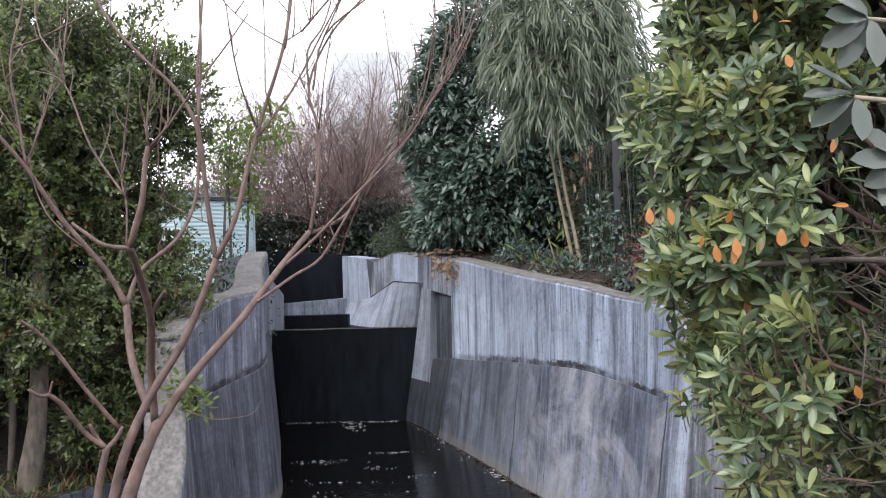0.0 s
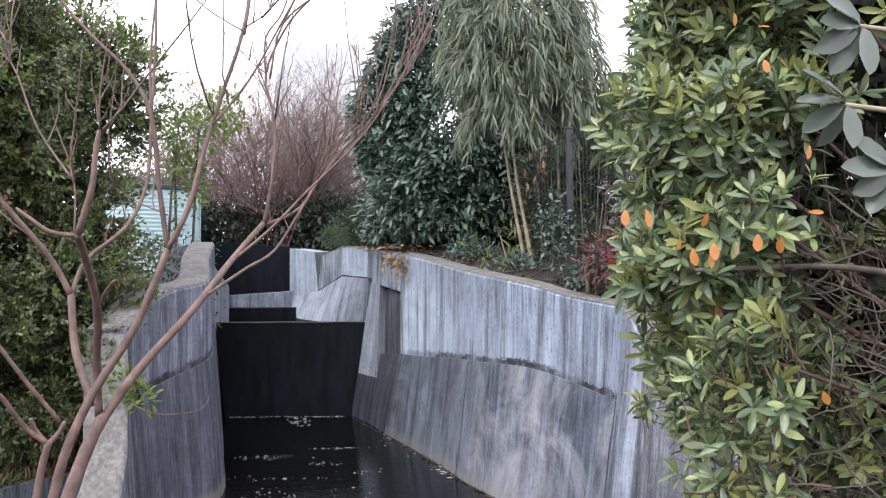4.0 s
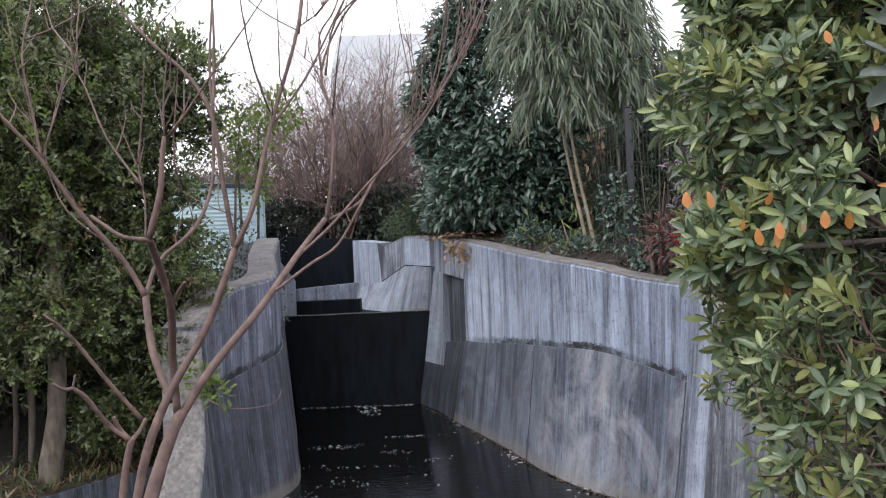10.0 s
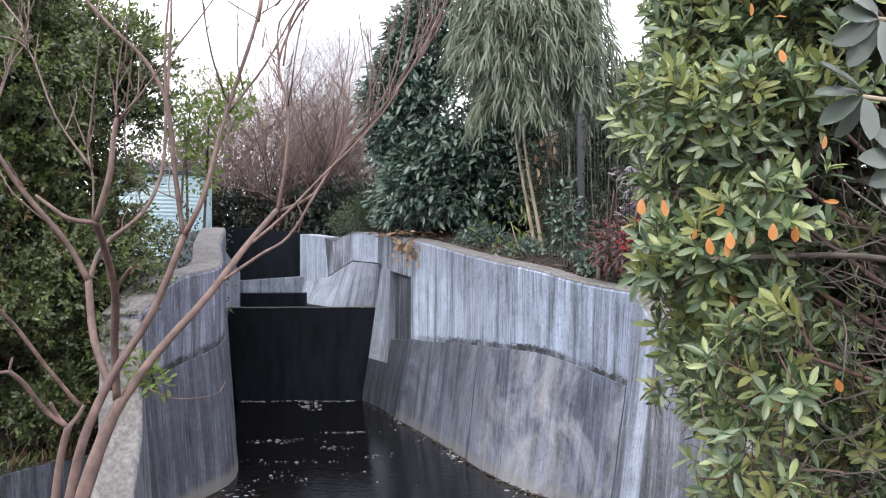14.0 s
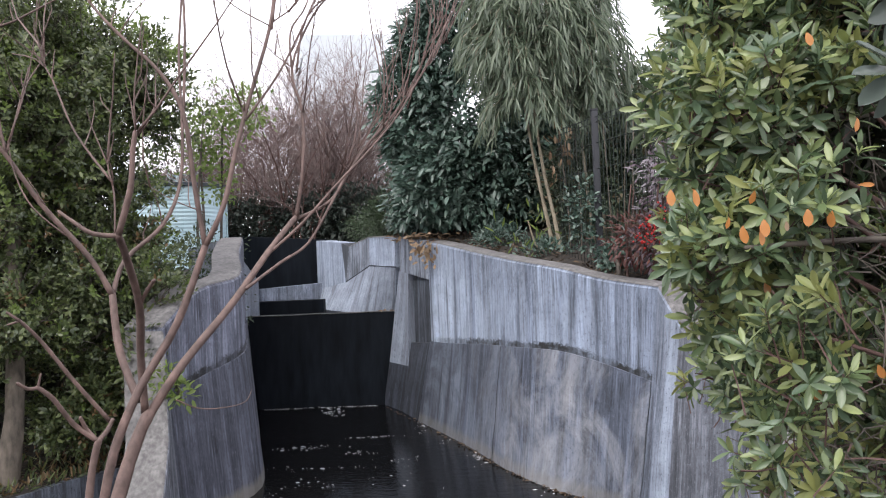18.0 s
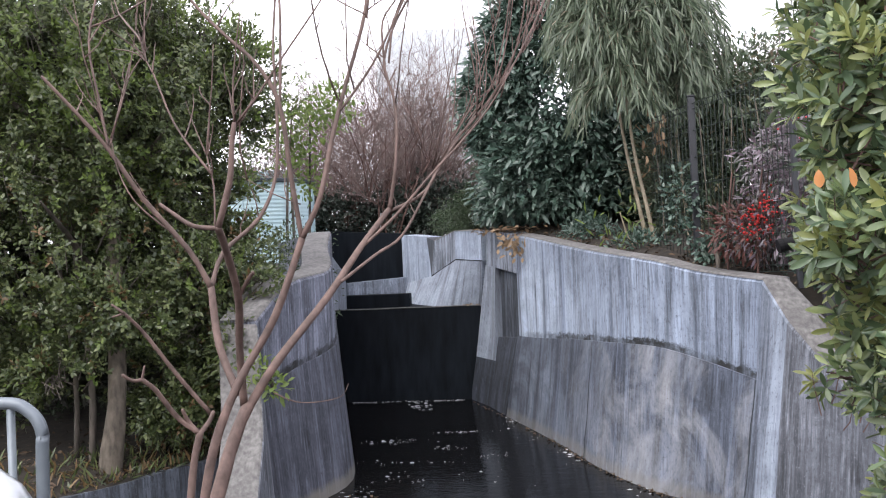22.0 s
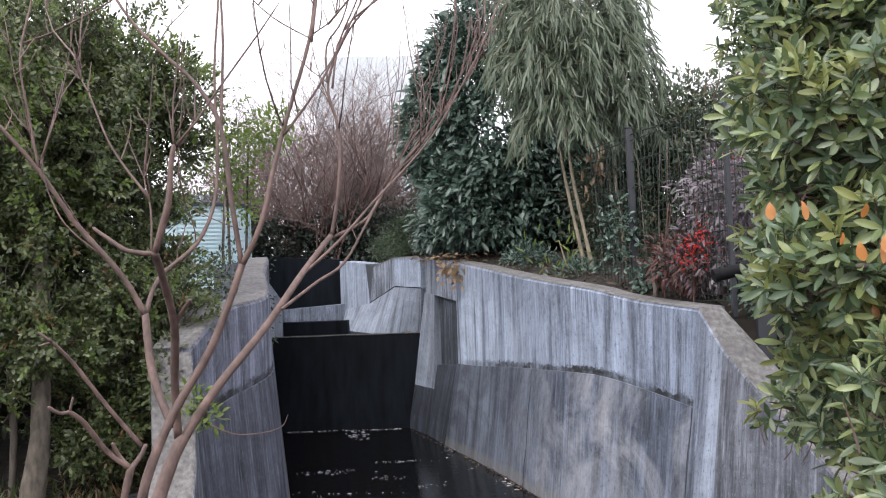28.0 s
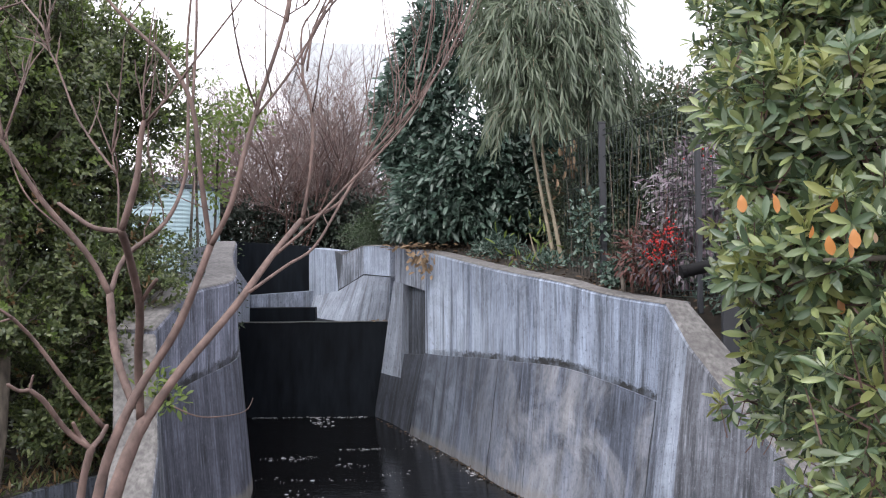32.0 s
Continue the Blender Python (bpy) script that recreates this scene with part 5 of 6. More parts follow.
    for pts in (((1.2, 2.1, 1.08), (0.9, 2.3, 1.18), (0.6, 2.18, 1.30)), ((1.5, 2.0, 1.7), (1.25, 2.6, 2.1), (0.95, 2.8, 2.4)), ((1.2, 1.95, 0.95), (0.95, 2.0, 1.02), (0.68, 2.02, 1.07)), ((1.3, 1.7, 1.2), (0.9, 1.6, 1.36), (0.57, 1.56, 1.48))):
        limb("branch", [Vector(p) - o for p in pts], 0.007, 0.003, t, M_TWIG, 5, 6)
    limb("branch", [Vector(p) - o for p in ((1.30, 1.72, 1.56), (0.95, 1.56, 1.60), (0.73, 1.47, 1.625), (0.465, 1.41, 1.62))], 0.010, 0.004, t, M_BARK_DARK, 5, 7)
    # bare inner twigs in the open side of the bush
    rr, inner = random.Random(43), bmesh.new()
    for k in range(230):
        p = Vector((0.65 + 0.5 * rr.random(), 1.42 + 0.4 * rr.random(), 1.08 + 0.75 * rr.random())) - o
        d = Vector((rr.gauss(-0.6, 0.4), rr.gauss(-0.4, 0.4), rr.gauss(0.5, 0.5))).normalized()
        pts = [p]
        for m in range(3):
            d = (d + Vector((rr.gauss(0, 0.25), rr.gauss(0, 0.25), rr.gauss(0.05, 0.25)))).normalized()
            pts.append(pts[-1] + d * (0.03 + 0.05 * rr.random()))
        tube(pts, 0.0022, 0.0010, 4, inner)
    tagged(part("inner_twig_mass", inner, M_BARK_DARK, t, "bare brown inner twigs"), kind="stuff")
    # core leaves in the heart of the bush, its shade put into their dark colour
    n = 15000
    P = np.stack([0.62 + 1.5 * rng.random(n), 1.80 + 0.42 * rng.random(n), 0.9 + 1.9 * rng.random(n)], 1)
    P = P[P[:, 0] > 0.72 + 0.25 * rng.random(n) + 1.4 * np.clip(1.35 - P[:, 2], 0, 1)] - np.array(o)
    link("inner_crown", blades("inner_crown", P, rng.normal(0, 0.6, (len(P), 3)) + np.array((-0.2, -0.3, -0.1)), 0.075, 0.03, "slim", (0, -1, 0.4), rng, 0.6), L_SHADE, t, "core leaves coloured dark for the bush's inner shade")


rhododendron()


def rosette_branch():
    """The end of a branch with large leathery leaves that reaches in close to the camera."""
    rng = np.random.default_rng(51)
    o = Vector((1.1, 0.85, -0.62))
    t = thing("broad_leaved_shrub", "branch of a shrub with large leathery grey-green leaves", "shrub", o)
    limb("stem", [(0, 0, -0.1), (-0.1, 0.05, 1.3), (-0.2, 0.12, 2.0), (-0.32, 0.15, 2.5)], 0.02, 0.008, t, M_BARK_DARK)
    for p in ((0.515, 1.0, 1.815), (0.535, 1.0, 1.91), (0.57, 1.0, 1.735)):
        limb("branch", [Vector((0.92, 0.95, p[2] - 0.12)) - o, Vector((0.78, 0.97, p[2] - 0.05)) - o, Vector(p) - o], 0.006, 0.003, t, M_CANE, 4, 6)
        for k in range(5):
            a = 2.2 + k * 0.85
            d = Vector((-0.5 + 0.6 * math.cos(a), -0.25 + 0.2 * math.sin(a * 1.7), 0.75 * math.sin(a)))
            me = blades("leaf", [Vector(p) - o], [d], 0.058 + 0.02 * rng.random(), 0.030, "oval", (0.1, -0.8, 0.6), rng, 0.35)
            link("leaf", me, L_BIG, t, "", True)


rosette_branch()

fence_hedge = leaf_mass("fence_hedge", "dark mixed hedge with thin upright canes behind the fence", "hedge", (1.9, 8.2, 1.7),
          (((1.9, 8.3, 2.35), (0.9, 0.7, 0.92), 9500), ((2.0, 8.2, 2.95), (0.75, 0.4, 0.36), 4200), ((2.05, 8.4, 3.25), (0.62, 0.4, 0.36), 2600), ((1.55, 8.5, 3.3), (0.3, 0.3, 0.4), 900), ((2.7, 7.4, 2.4), (1.0, 0.9, 1.1), 9000), ((3.0, 6.3, 2.2), (0.9, 0.9, 1.2), 6500), ((1.30, 7.8, 2.15), (0.5, 0.5, 0.7), 5000), ((2.3, 9.3, 2.35), (1.6, 0.6, 0.85), 6000)), L_HEDGE, 0.07, 0.4, 61, "slim", 0.0, 0.35, 0.25)
for k in range(12):
    x, y = 0.98 + 0.085 * k, 7.15 - 0.06 * k + 0.12 * math.sin(k * 2.3)
    limb("cane", [Vector(p) - Vector((1.9, 8.2, 1.7)) for p in ((x, y, 1.35), (x + 0.03 * math.sin(k), y, 2.0), (x - 0.05 * math.cos(k * 1.7), y + 0.05, 2.75))], 0.006, 0.004, fence_hedge, M_TRUNK, 3, 5)
leaf_mass("far_hedge", "dark evergreen hedge at the head of the channel", "hedge", (-4.0, 17.0, 1.8),
          (((-5.5, 17, 2.6), (2.2, 1.0, 1.45), 6500), ((-2.5, 17, 2.6), (2.2, 1.0, 1.4), 6500), ((0.5, 16, 2.6), (2.0, 1.0, 1.4), 4500), ((-3.1, 13.75, 2.35), (1.3, 0.3, 0.55), 3600), ((-1.55, 13.6, 2.45), (0.9, 0.3, 0.5), 2400), ((-8.5, 16, 2.6), (2.2, 1.2, 1.9), 4500)), L_FAR, 0.11, 0.45, 62, "slim", 0.0, 0.4, 0.3)
leaf_mass("mound_shrub", "low fine-leaved green shrub over the wall top", "shrub", (-0.45, 10.7, 1.95),
          (((-0.75, 10.75, 2.24), (0.48, 0.40, 0.30), 5200), ((-1.22, 11.6, 2.16), (0.30, 0.35, 0.18), 1800), ((-0.30, 10.3, 2.35), (0.42, 0.4, 0.40), 3600), ((-0.35, 10.6, 2.75), (0.5, 0.4, 0.5), 3000)), L_COVER, 0.045, 0.34, 63, "slim", 0.3, 0.35, 0.3)
leaf_mass("undergrowth", "dark low evergreen undergrowth under the trees", "undergrowth", (-4.0, 7.6, 0.7),
          (((-3.4, 7.4, 1.2), (1.1, 0.7, 0.9), 6500), ((-4.3, 6.4, 0.65), (1.1, 0.5, 0.4), 3000), ((-2.65, 6.5, 0.8), (0.4, 0.5, 0.4), 1600), ((-5.2, 7.2, 1.3), (1.4, 0.8, 1.1), 5500), ((-7.0, 6.8, 1.7), (1.6, 0.9, 1.5), 4500), ((-2.7, 8.6, 1.5), (0.5, 0.8, 0.6), 2500), ((-5.5, 9.0, 3.0), (2.2, 1.0, 1.6), 5500)), L_COVER, 0.05, 0.42, 64, "slim", 0.0, 0.35, 0.25)
leaf_mass("wall_foot_shrub", "small green sprig shrub beside the wall top", "shrub", (-2.06, 5.85, 0.4),
          (((-2.00, 5.22, 1.12), (0.16, 0.25, 0.26), 900), ((-2.06, 5.75, 1.35), (0.17, 0.35, 0.32), 1500)), L_TREE, 0.045, 0.45, 65, "blade", 0.1, 0.2, 0.2, stems=3)
leaf_mass("bright_sprig", "bright green sprig growing beside the wing wall", "shrub", (-2.0, 5.82, 0.42),
          (((-1.80, 5.0, 0.98), (0.10, 0.14, 0.12), 130), ((-1.66, 4.92, 0.92), (0.08, 0.08, 0.09), 60)), L_LIME, 0.05, 0.45, 69, "blade", 0.1, 0.2, 0.2, stems=1)
leaf_mass("young_tree", "sunlit yellow-green young tree behind the channel wall", "tree", (-2.75, 9.2, 1.0),
          (((-2.72, 9.2, 3.15), (0.38, 0.35, 0.45), 800), ((-2.25, 9.2, 3.40), (0.26, 0.3, 0.30), 420), ((-2.6, 9.2, 2.6), (0.22, 0.3, 0.25), 140)), L_LIME, 0.07, 0.45, 70, "strap", 0.0, 0.1, 0.3, stems=3)
leaf_mass("wall_sprig", "small dark green sprig rooted at the wall top", "shrub", (1.14, 6.05, 1.47),
          (((1.12, 6.0, 1.62), (0.13, 0.13, 0.13), 260), ((0.98, 6.25, 1.95), (0.14, 0.12, 0.3), 300)), L_LAUREL, 0.05, 0.5, 66, "blade", 0.1, 0.2, 0.2, stems=3)


leaf_mass("bank_cover", "dark low evergreen cover on the bank behind the wall", "ground cover", (0.9, 7.0, 1.6),
          (((1.30, 6.35, 1.60), (0.22, 0.6, 0.17), 1300), ((0.78, 7.3, 1.66), (0.24, 0.6, 0.16), 1300), ((0.42, 8.2, 1.85), (0.26, 0.6, 0.15), 1200), ((1.75, 5.5, 1.50), (0.30, 0.5, 0.20), 1200), ((1.9, 6.6, 1.65), (0.5, 0.8, 0.2), 1600)), L_LAUREL, 0.05, 0.42, 67, "slim", 0.2, 0.1, 0.25, stems=4)
leaf_mass("wing_shrub", "dark shrub at the back of the wing wall", "shrub", (2.1, 4.6, 0.4),
          (((2.2, 4.6, 0.9), (0.5, 0.5, 0.45), 2600), ((1.95, 5.1, 1.3), (0.3, 0.3, 0.3), 1200)), L_LAUREL, 0.055, 0.42, 68, "slim", 0.2, 0.2, 0.25, stems=4)


def nandina():
    rng = np.random.default_rng(71)
    o = Vector((1.5, 5.7, 1.35))
    t = thing("nandina", "nandina shrub with purple and red leaves and red berries", "shrub", o)
    for k in range(12):
        x, y = -0.35 + 0.07 * k, 0.25 * math.sin(k * 2.0)
        limb("stem", [(x, y, -0.12), (x + 0.02, y, 0.4), (x + 0.05, y - 0.05, 0.75)], 0.009, 0.005, t, M_TWIG, 3, 5)
    for nm, mat, c, r, n, lab in (("purple_leaves", L_PURPLE, (1.60, 5.62, 2.12), (0.36, 0.3, 0.36), 2000, "purple-grey leaves"), ("red_leaves", L_BRONZE, (1.26, 5.58, 1.72), (0.28, 0.2, 0.20), 520, "bronze red leaves"), ("low_leaves", L_PURPLE, (1.45, 5.6, 1.72), (0.34, 0.25, 0.22), 800, ""), ("side_leaves", L_PURPLE, (1.88, 5.75, 1.98), (0.36, 0.3, 0.36), 1500, "")):
        p, d = shell(rng, n, c, r, 0.15, 0.2, 3.0, n)
        link(nm, blades(nm, p - np.array(o), d / 6 + rng.normal(0, 0.5, (n, 3)) + np.array((-0.2, -0.2, -0.15)), 0.050 + 0.03 * rng.random(n), 0.015, "strap", (0, -0.5, 1), rng, 0.5), mat, t, lab)
    berry = bmesh.new()
    bmesh.ops.create_icosphere(berry, subdivisions=1, radius=0.0075)
    me = bpy.data.meshes.new("berry")
    berry.to_mesh(me)
    berry.free()
    me.materials.append(M_BERRY)
    rr = random.Random(9)
    for c, n in (((1.27, 5.42, 1.80), 46), ((1.36, 5.40, 1.88), 34), ((1.22, 5.42, 1.74), 20), ((1.32, 5.42, 1.70), 14), ((1.53, 5.35, 2.36), 16)):
        for _ in range(n):
            b = new("berry", me)
            b.location = Vector(c) + Vector((rr.gauss(0, 0.035), rr.gauss(0, 0.02), rr.gauss(0, 0.045))) - o
            b.parent = t


nandina()


def bare_shrub(base, height, seed, spread=0.72):
    """A leafless shrub: branches that fork into a haze of fine twigs."""
    rr = random.Random(seed)
    t = thing("bare_shrub", "leafless red-brown shrub with a haze of fine twigs", "shrub", base, "bare shrubs")
    fine = bmesh.new()

    def grow(p, d, ln, r, depth):
        pts = [p]
        for k in range(3):
            d = (d + Vector((rr.gauss(0, 0.16), rr.gauss(0, 0.16), 0.05))).normalized()
            pts.append(pts[-1] + d * ln / 3)
        if depth < 2:
            part("branch", tube(pts, r, r * 0.6, 5), M_TWIG, t)
        else:
            tube(pts, r, r * 0.6, 3, fine)
        if depth < 4:
            for k in range(rr.choice((3, 4, 4)) if depth < 3 else 4):
                q = pts[rr.choice((1, 2, 3))]
                e = (d + Vector((rr.gauss(0, spread), rr.gauss(0, spread), rr.gauss(0.1, 0.3)))).normalized()
                grow(q, e, ln * (0.55 + 0.25 * rr.random()), max(0.0026, r * 0.54), depth + 1)
    for k in range(5):
        d = Vector((rr.gauss(0, 0.3), rr.gauss(0, 0.3), 1)).normalized()
        grow(Vector((rr.gauss(0, 0.15), rr.gauss(0, 0.15), -0.1)), d, height * 0.42, 0.02, 0)
    tagged(part("twig_mass", fine, M_HAZE, t), kind="stuff")
    return t


for k, (x, y, z, h) in enumerate(((-3.6, 14.2, 1.95, 3.4), (-2.6, 14.8, 1.95, 3.6), (-1.7, 14.0, 1.95, 2.6), (-4.6, 15.0, 1.95, 3.4), (-2.2, 16.2, 1.95, 4.2), (-3.8, 16.5, 1.95, 4.2), (-3.0, 13.8, 1.95, 2.4), (-4.2, 14.4, 1.95, 2.6), (-0.4, 14.6, 1.95, 3.2), (-3.1, 15.6, 1.95, 3.4), (-1.4, 15.4, 1.95, 2.4), (-2.9, 14.6, 1.95, 4.9), (-2.3, 15.0, 1.95, 4.3), (-1.7, 14.6, 1.95, 2.7), (-2.55, 13.4, 1.95, 3.7), (2.35, 8.6, 2.0, 2.3))):
    bare_shrub((x, y, z), h, 80 + k)


# ---------- fence behind the right wall ----------
fence = thing("mesh_fence", "dark welded wire mesh fence with square posts on the wall", "fence", (0, 0, 0))
RUN = [(0.86, 6.86, 1.62), (1.075, 6.24, 1.50), (1.455, 5.2, 1.66), (2.05, 4.4, 1.2)]
for x, y, z in RUN[1:]:
    w = 0.025 if y > 5.5 else 0.015
    bm = box(bmesh.new(), (x - w, y - 0.02, z - 0.3), (x + w, y + 0.02, 2.72))
    bmesh.ops.bevel(bm, geom=bm.edges[:], offset=0.004, segments=1, affect="EDGES")
    post = part("post", bm, M_POST, fence)
    part("post_cap", box(bmesh.new(), (x - w - 0.003, y - 0.023, 2.722), (x + w + 0.003, y + 0.023, 2.732)), M_POST, post)
wire = tube([Vector((0, 0, 0)), Vector((0, 0, 1.22))], 0.0026, 0.0026, 5)
wire_me = bpy.data.meshes.new("wire")
wire.to_mesh(wire_me)
wire.free()
wire_me.materials.append(M_WIRE)
for (x0, y0, z0), (x1, y1, z1) in zip(RUN, RUN[1:]):
    a, c = Vector((x0, y0, 0)), Vector((x1, y1, 0))
    n = int((c - a).length / 0.05)
    for k in range(1, n):
        p = a.lerp(c, k / n)
        w = new("wire", wire_me)
        w.location = (p.x, p.y, 1.46)
        w.parent = fence
    for k in range(7):
        z = 1.5 + k * 0.195
        for off in ((0.0,) if k not in (0, 6) else (0.0, -0.04)):
            part("rail", tube([Vector((x0, y0 - 0.004, z + off)), Vector((x1, y1 - 0.004, z + off))], 0.0033, 0.0033, 5), M_WIRE, fence)

# floodlight on a steel post beside the wing wall
flood = thing("floodlight", "black tubular floodlight on a dark steel post", "lamp", (1.56, 4.98, 0.4))
bm = box(bmesh.new(), (-0.05, -0.02, -0.4), (0.05, 0.02, 1.22))
bmesh.ops.bevel(bm, geom=bm.edges[:], offset=0.004, segments=1, affect="EDGES")
part("post", bm, M_POST, flood)
part("tube", tube(spline([(-0.29, -0.06, 1.215), (-0.12, -0.06, 1.25), (0.03, -0.05, 1.28)], 3), 0.036, 0.036, 16), M_BLACK, flood, "black cylinder lamp head", True)
part("rim", tube([Vector((-0.300, -0.06, 1.213)), Vector((-0.275, -0.06, 1.218))], 0.040, 0.040, 16), M_BLACK, flood)
# panel made wider than needed: its black stands in for the dark gap
bm = box(bmesh.new(), (0.07, 0.0, -0.4), (0.9, 0.03, 0.98))
part("panel", bm, M_BLACK, flood, "dark metal panel, widened to stand for the dark gap")

# ---------- rails by the camera ----------
rail = thing("handrail", "grey painted tubular hoop rail", "rail", (-1.55, 2.2, -0.62))
o = Vector((-1.55, 2.2, -0.62))
part("hoop", tube([p - o for p in spline([(-1.90, 2.2, -0.62), (-1.90, 2.2, 0.9), (-1.88, 2.2, 1.20), (-1.80, 2.2, 1.275), (-1.55, 2.2, 1.28), (-1.47, 2.2, 1.262), (-1.425, 2.2, 1.19), (-1.43, 2.2, 1.0), (-1.43, 2.2, -0.62)], 6)], 0.017, 0.017, 14), M_TUBE, rail, "", True)
part("bar", tube([Vector((-1.515, 2.2, -0.62)) - o, Vector((-1.515, 2.2, 1.27)) - o], 0.011, 0.011, 10), M_TUBE, rail, "", True)
rail2 = thing("guard_rail", "shiny galvanised steel tube rail", "rail", (-0.6, 0.9, -0.62))
o = Vector((-0.6, 0.9, -0.62))
part("tube", tube([p - o for p in spline([(-0.655, 1.03, 1.315), (-0.635, 1.0, 1.328), (-0.59, 0.96, 1.318), (-0.45, 0.84, 1.235), (-0.30, 0.70, 1.14)], 5)], 0.026, 0.026, 18), M_STEEL, rail2, "", True)
part("tube", tube([p - o for p in spline([(-0.72, 1.05, -0.62), (-0.72, 1.05, 0.9), (-0.725, 1.04, 1.28), (-0.76, 1.04, 1.355), (-0.85, 1.05, 1.38), (-1.0, 1.06, 1.39)], 5)], 0.026, 0.026, 18), M_STEEL, rail2, "", True)
part("leg", tube([Vector((-0.36, 0.76, -0.62)) - o, Vector((-0.36, 0.76, 1.17)) - o], 0.02, 0.02, 12), M_STEEL, rail2, "", True)

# ---------- buildings beyond ----------
tank = thing("corrugated_tank", "pale blue corrugated sheet-metal tank with a dark rim", "tank", (-4.18, 12.3, 1.06))
rings = []
for k in range(65):
    z = k * 0.0285
    r = 0.80 + (0.005 if k % 2 else 0.0)
    rings.append([Vector((r * math.cos(a), r * math.sin(a), z)) for a in [2 * math.pi * i / 48 for i in range(48)]])
part("shell", loft(rings, True), M_TANK, tank)
part("rim", loft([[Vector((r * math.cos(a), r * math.sin(a), z)) for a in [2 * math.pi * i / 48 for i in range(48)]] for r, z in ((0.80, 1.80), (0.835, 1.81), (0.84, 1.855), (0.80, 1.865))], True), M_TRIM, tank, "dark steel rim")
for k in range(8):
    a = k * math.pi / 4
    bm = tube([Vector((0.812 * math.cos(a), 0.812 * math.sin(a), 0)), Vector((0.812 * math.cos(a), 0.812 * math.sin(a), 1.8))], 0.008, 0.008, 5)
    part("seam", bm, M_TANK, tank)
glass = thing("glass_pavilion", "teal glazed pavilion with vertical fins behind the tank", "building", (-5.7, 17.5, 1.9))
part("wall", box(bmesh.new(), (-1.3, 0, -0.2), (0.75, 2, 1.85)), M_TEAL, glass)
for k in range(11):
    part("fin", box(bmesh.new(), (-1.3 + k * 0.2, -0.07, -0.2), (-1.24 + k * 0.2, -0.005, 1.88)), M_TANK, glass)

tower = thing("tower_block", "tall pale grey tower with a parapet and chamfered corner", "building", (-6.9, 40, -0.6))
plan = [(0, 0), (7, 0.8), (7, 16), (-2.0, 16), (-2.0, 8.4)]
bm = loft([[Vector((x, y, 0)) for x, y in plan], [Vector((x, y, 12.5)) for x, y in plan]], True)
part("wall", bm, M_TOWER, tower)
bm = loft([[Vector((x * 1.01 - 0.05, y - 0.02, 12.5)) for x, y in plan], [Vector((x * 1.01 - 0.05, y - 0.02, 13.6)) for x, y in plan]], True)
part("parapet", bm, M_TOWER, tower)
for k in range(7):
    z = 1 + k * 1.75
    part("course", box(bmesh.new(), (0.0, -0.012, z), (7.0, 0.0, z + 0.02), Matrix.Rotation(math.atan2(0.8, 7), 4, "Z")), M_TOWER, tower)

# ---------- small things ----------
def litter(name, label, n, fn, seed, mat, size=0.045, category="leaf litter"):
    rng = np.random.default_rng(seed)
    P = np.array([fn(rng) for _ in range(n)])
    D = rng.normal(0, 1, (n, 3)) * np.array((1, 1, 0.25))
    ob = link(name, blades(name, P, D, size * (0.6 + 0.8 * rng.random(n)), size * 0.5, "blade", rng=rng, twist=0.4), mat)
    return tagged(ob, label, category, "", "stuff")


def on_left(rng):
    y = 4.8 + 3.2 * rng.random()
    u = 0.36 * rng.random()
    p = left_bank(u, y)
    return (p.x, p.y, p.z + 0.012)


litter("leaf_litter", "brown fallen leaves on the soil bank", 2600, on_left, 91, L_LITTER)


def on_right(rng):
    y = 5.2 + 5.5 * rng.random()
    p = right_bank(0.12 * rng.random(), y)
    return (p.x, p.y, p.z + 0.012)


litter("leaf_litter", "brown fallen leaves behind the wall top", 900, on_right, 92, L_LITTER)
litter("wall_top_leaves", "dry brown leaves caught on the wall top", 130, lambda g: (-0.36 + 0.28 * g.normal() * 0.6, 9.0 + 0.35 * g.normal(), 1.905 + 0.03 * g.random()), 93, L_DRY, 0.07, "dry leaves")
rng = np.random.default_rng(94)
clump = thing("dry_leaf_clump", "hanging clump of dry tan leaves over the wall edge", "dry leaves", (-0.33, 8.55, 1.80))
limb("twig", [(0.15, 0.1, 0.06), (0.02, 0.0, 0.05), (-0.02, -0.05, -0.08)], 0.005, 0.003, clump, M_TWIG)
for k in range(80):
    p = rng.normal(0, 1, 3) * np.array((0.085, 0.04, 0.055)) + np.array((0.02, -0.07, -0.04))
    link("leaf", blades("leaf", [p], [rng.normal(0, 0.5, 3) + np.array((0, -0.1, -0.6))], 0.075, 0.034, "blade", (0, -1, 0.2), rng, 0.8), L_DRY, clump)


def foam(name, label, spots, seed):
    """Flat irregular flecks of foam and scum on the water."""
    rr = random.Random(seed)
    bm = bmesh.new()
    for x, y, r, stretch in spots:
        ring = [bm.verts.new((x + r * stretch * (0.6 + 0.6 * rr.random()) * math.cos(a), y + r * (0.6 + 0.6 * rr.random()) * math.sin(a), 0.003 + 0.002 * rr.random())) for a in [k * 0.785 for k in range(8)]]
        top = bm.verts.new((x, y, 0.006 + r * 0.1))
        for k in range(8):
            bm.faces.new((ring[k], ring[(k + 1) % 8], top))
    return tagged(part(name, bm, M_FOAM), label, "foam", "", "stuff")


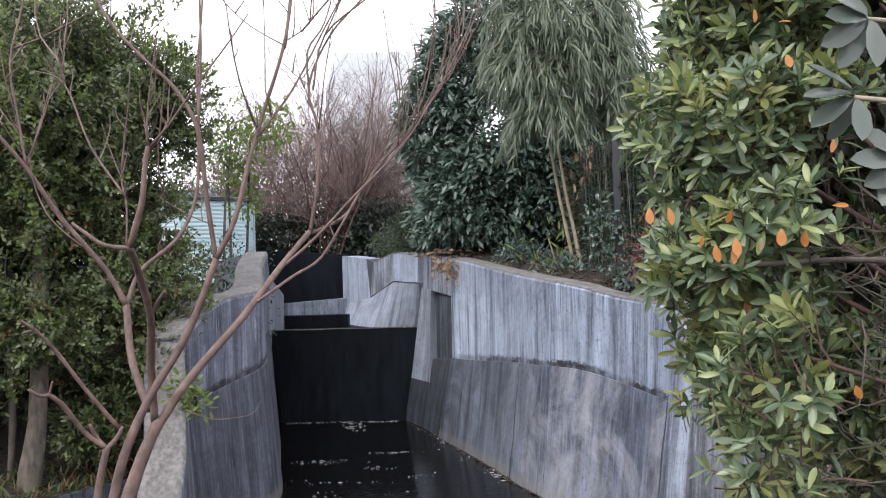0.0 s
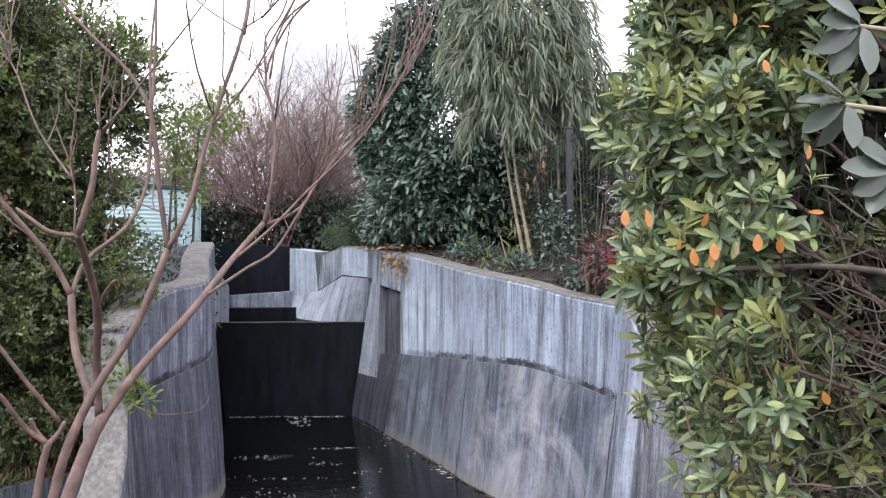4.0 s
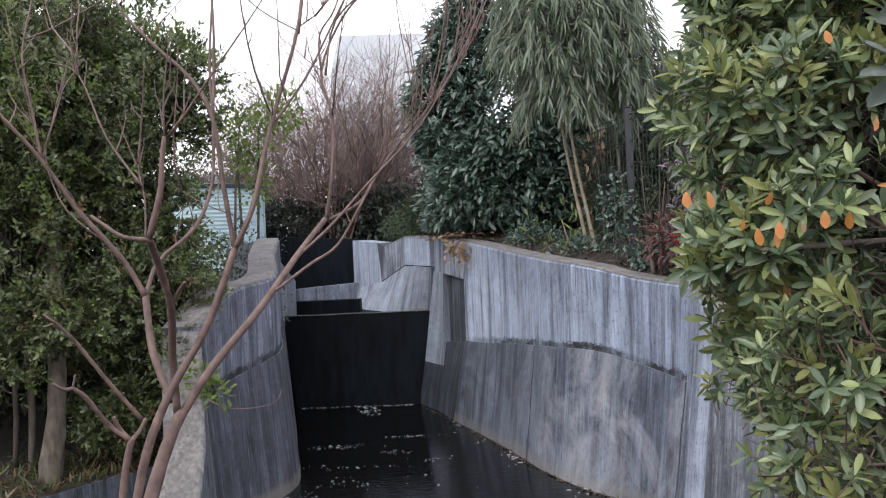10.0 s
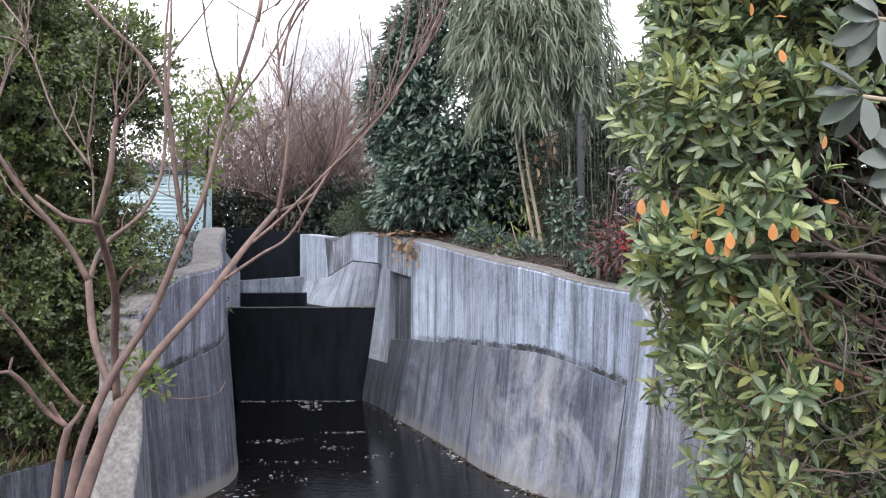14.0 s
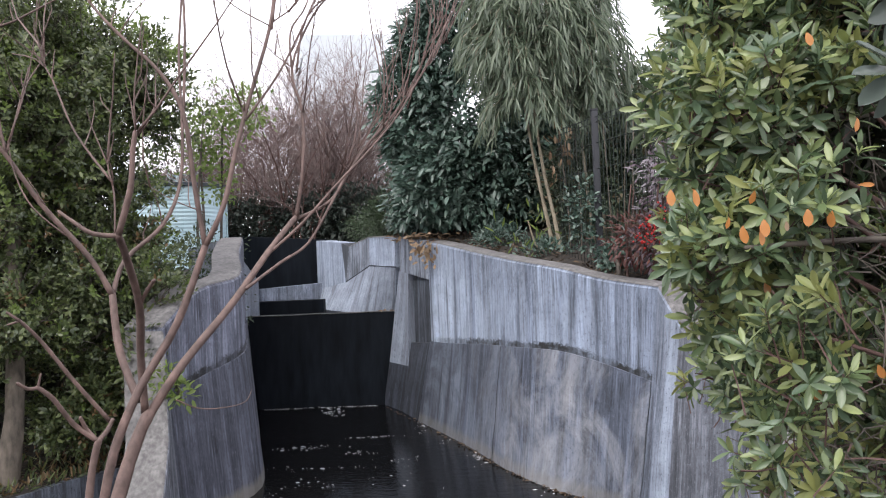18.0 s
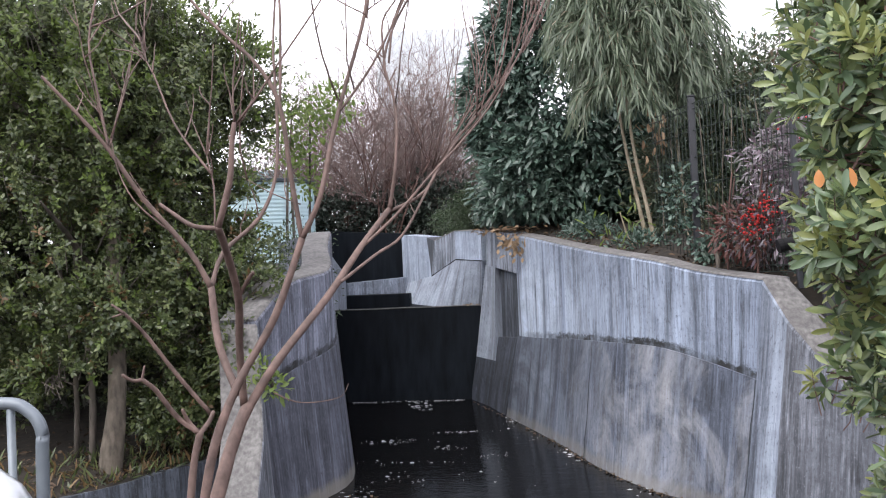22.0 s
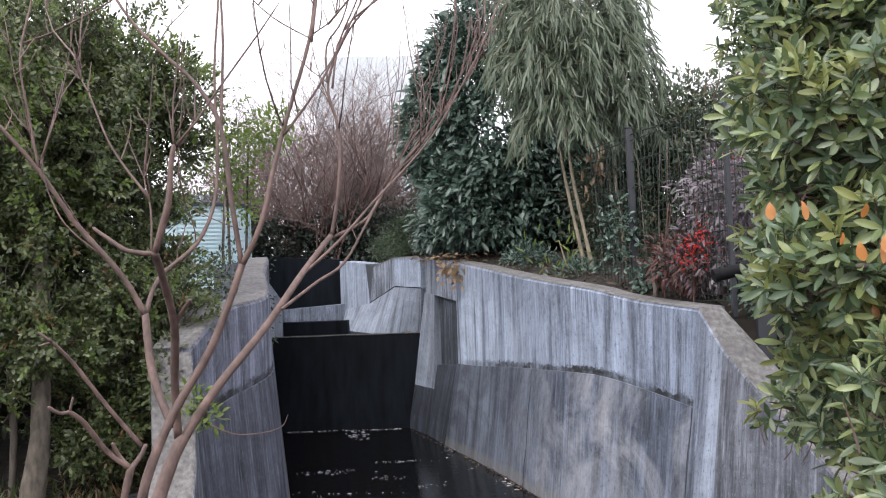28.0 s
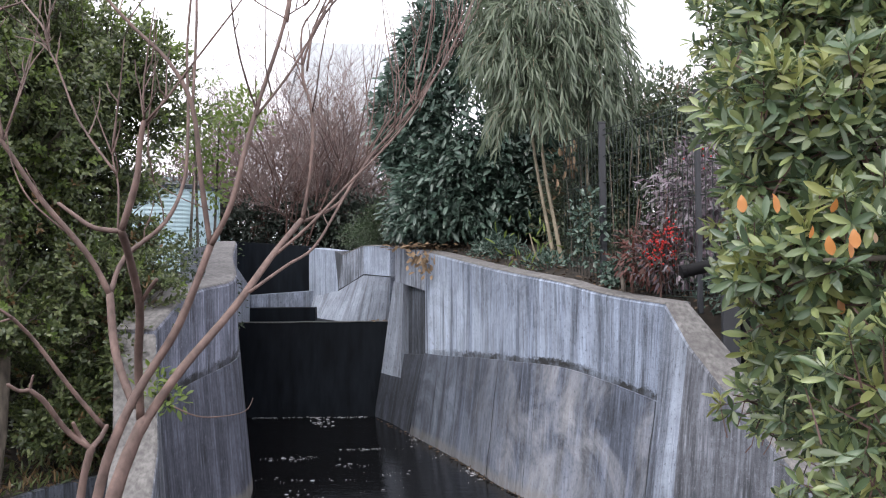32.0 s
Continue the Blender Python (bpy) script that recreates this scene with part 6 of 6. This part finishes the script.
rr = random.Random(17)
spots = [(-2.3 + 1.35 * rr.random(), 9.71 + rr.gauss(0, 0.012), 0.002 + 0.007 * rr.random() ** 3, 3.0) for k in range(80)]
spots += [(-1.45 + rr.gauss(0, 0.08), 9.35 + rr.gauss(0, 0.12), 0.004 + 0.010 * rr.random(), 2) for _ in range(22)]
for cx, cy, sx, sy, n in ((-1.38, 7.55, 0.16, 0.05, 46), (-0.85, 7.92, 0.16, 0.02, 26), (-0.90, 7.25, 0.10, 0.03, 18), (-1.15, 6.75, 0.30, 0.04, 26), (-0.55, 6.95, 0.14, 0.05, 16), (-1.2, 6.2, 0.22, 0.10, 26), (-0.6, 6.3, 0.3, 0.2, 10), (0.1, 6.95, 0.03, 0.12, 26), (-0.40, 8.4, 0.05, 0.25, 26), (-1.40, 5.65, 0.12, 0.2, 40), (0.55, 5.85, 0.07, 0.08, 14), (-0.2, 7.6, 0.1, 0.1, 8)):
    spots += [(cx + rr.gauss(0, sx), cy + rr.gauss(0, sy), 0.0012 + 0.006 * rr.random() ** 3, 1.5 + 3 * rr.random()) for _ in range(n)]
foam("foam", "small flecks of pale foam on the dark water", spots, 3)
litter("crest_debris", "dead leaves caught on the weir crest", 40, lambda g: (-0.85 + 0.10 * g.normal(), 10.0 + 0.05 * g.normal(), 1.085), 98, L_DRY, 0.04, "debris")
litter("floating_leaves", "wet leaves and debris floating at the channel edge", 60, lambda g: (-1.45 + 0.14 * g.normal(), 5.45 + 0.2 * g.normal(), 0.008), 95, L_LITTER, 0.05, "debris")


def edge_moss(g):
    k = g.random()
    pts = [(-0.86, 9.6), (-0.24, 8.07), (0.08, 7.21), (0.32, 6.47), (0.60, 5.87), (0.85, 5.55), (1.04, 5.15)]
    i = min(5, int(k * 6))
    f = k * 6 - i
    return (pts[i][0] + (pts[i + 1][0] - pts[i][0]) * f - 0.02 * g.random(), pts[i][1] + (pts[i + 1][1] - pts[i][1]) * f - 0.01, 0.006)


litter("edge_debris", "dark debris along the foot of the wall", 260, edge_moss, 96, L_LITTER, 0.03, "debris")
# ochre and green low growth on the bed under the evergreen
rng = np.random.default_rng(99)
n = 1100
spot = [left_bank(0.10 + 0.15 * rng.random(), 4.78 + 0.9 * rng.random() ** 1.5) for _ in range(n)]
for nm, sel, mat, lab in (("low_grass", slice(0, 650), L_TREE, "short green ground growth on the bed"), ("dry_grass", slice(650, n), L_BROWN, "short ochre dead grass on the bed")):
    P = np.array([tuple(p) for p in spot[sel]])
    tagged(link(nm, blades(nm, P, rng.normal(0, 0.6, (len(P), 3)) + np.array((0, 0, 0.8)), 0.05 + 0.06 * rng.random(len(P)), 0.014, "strap", rng=rng), mat), lab, "grass", "", "stuff")
# grass tufts at the tree's foot
rng = np.random.default_rng(97)
n = 160
P = np.stack([-1.55 + 0.18 * rng.normal(size=n), 3.9 + 0.35 * rng.normal(size=n), np.full(n, -0.6)], 1)
ob = link("grass_tuft", blades("grass_tuft", P, rng.normal(0, 0.25, (n, 3)) + np.array((0, 0, 1)), 0.5, 0.016, "strap", rng=rng), L_LIME)
tagged(ob, "green grass blades at the foot of the bare tree", "grass", "", "stuff")
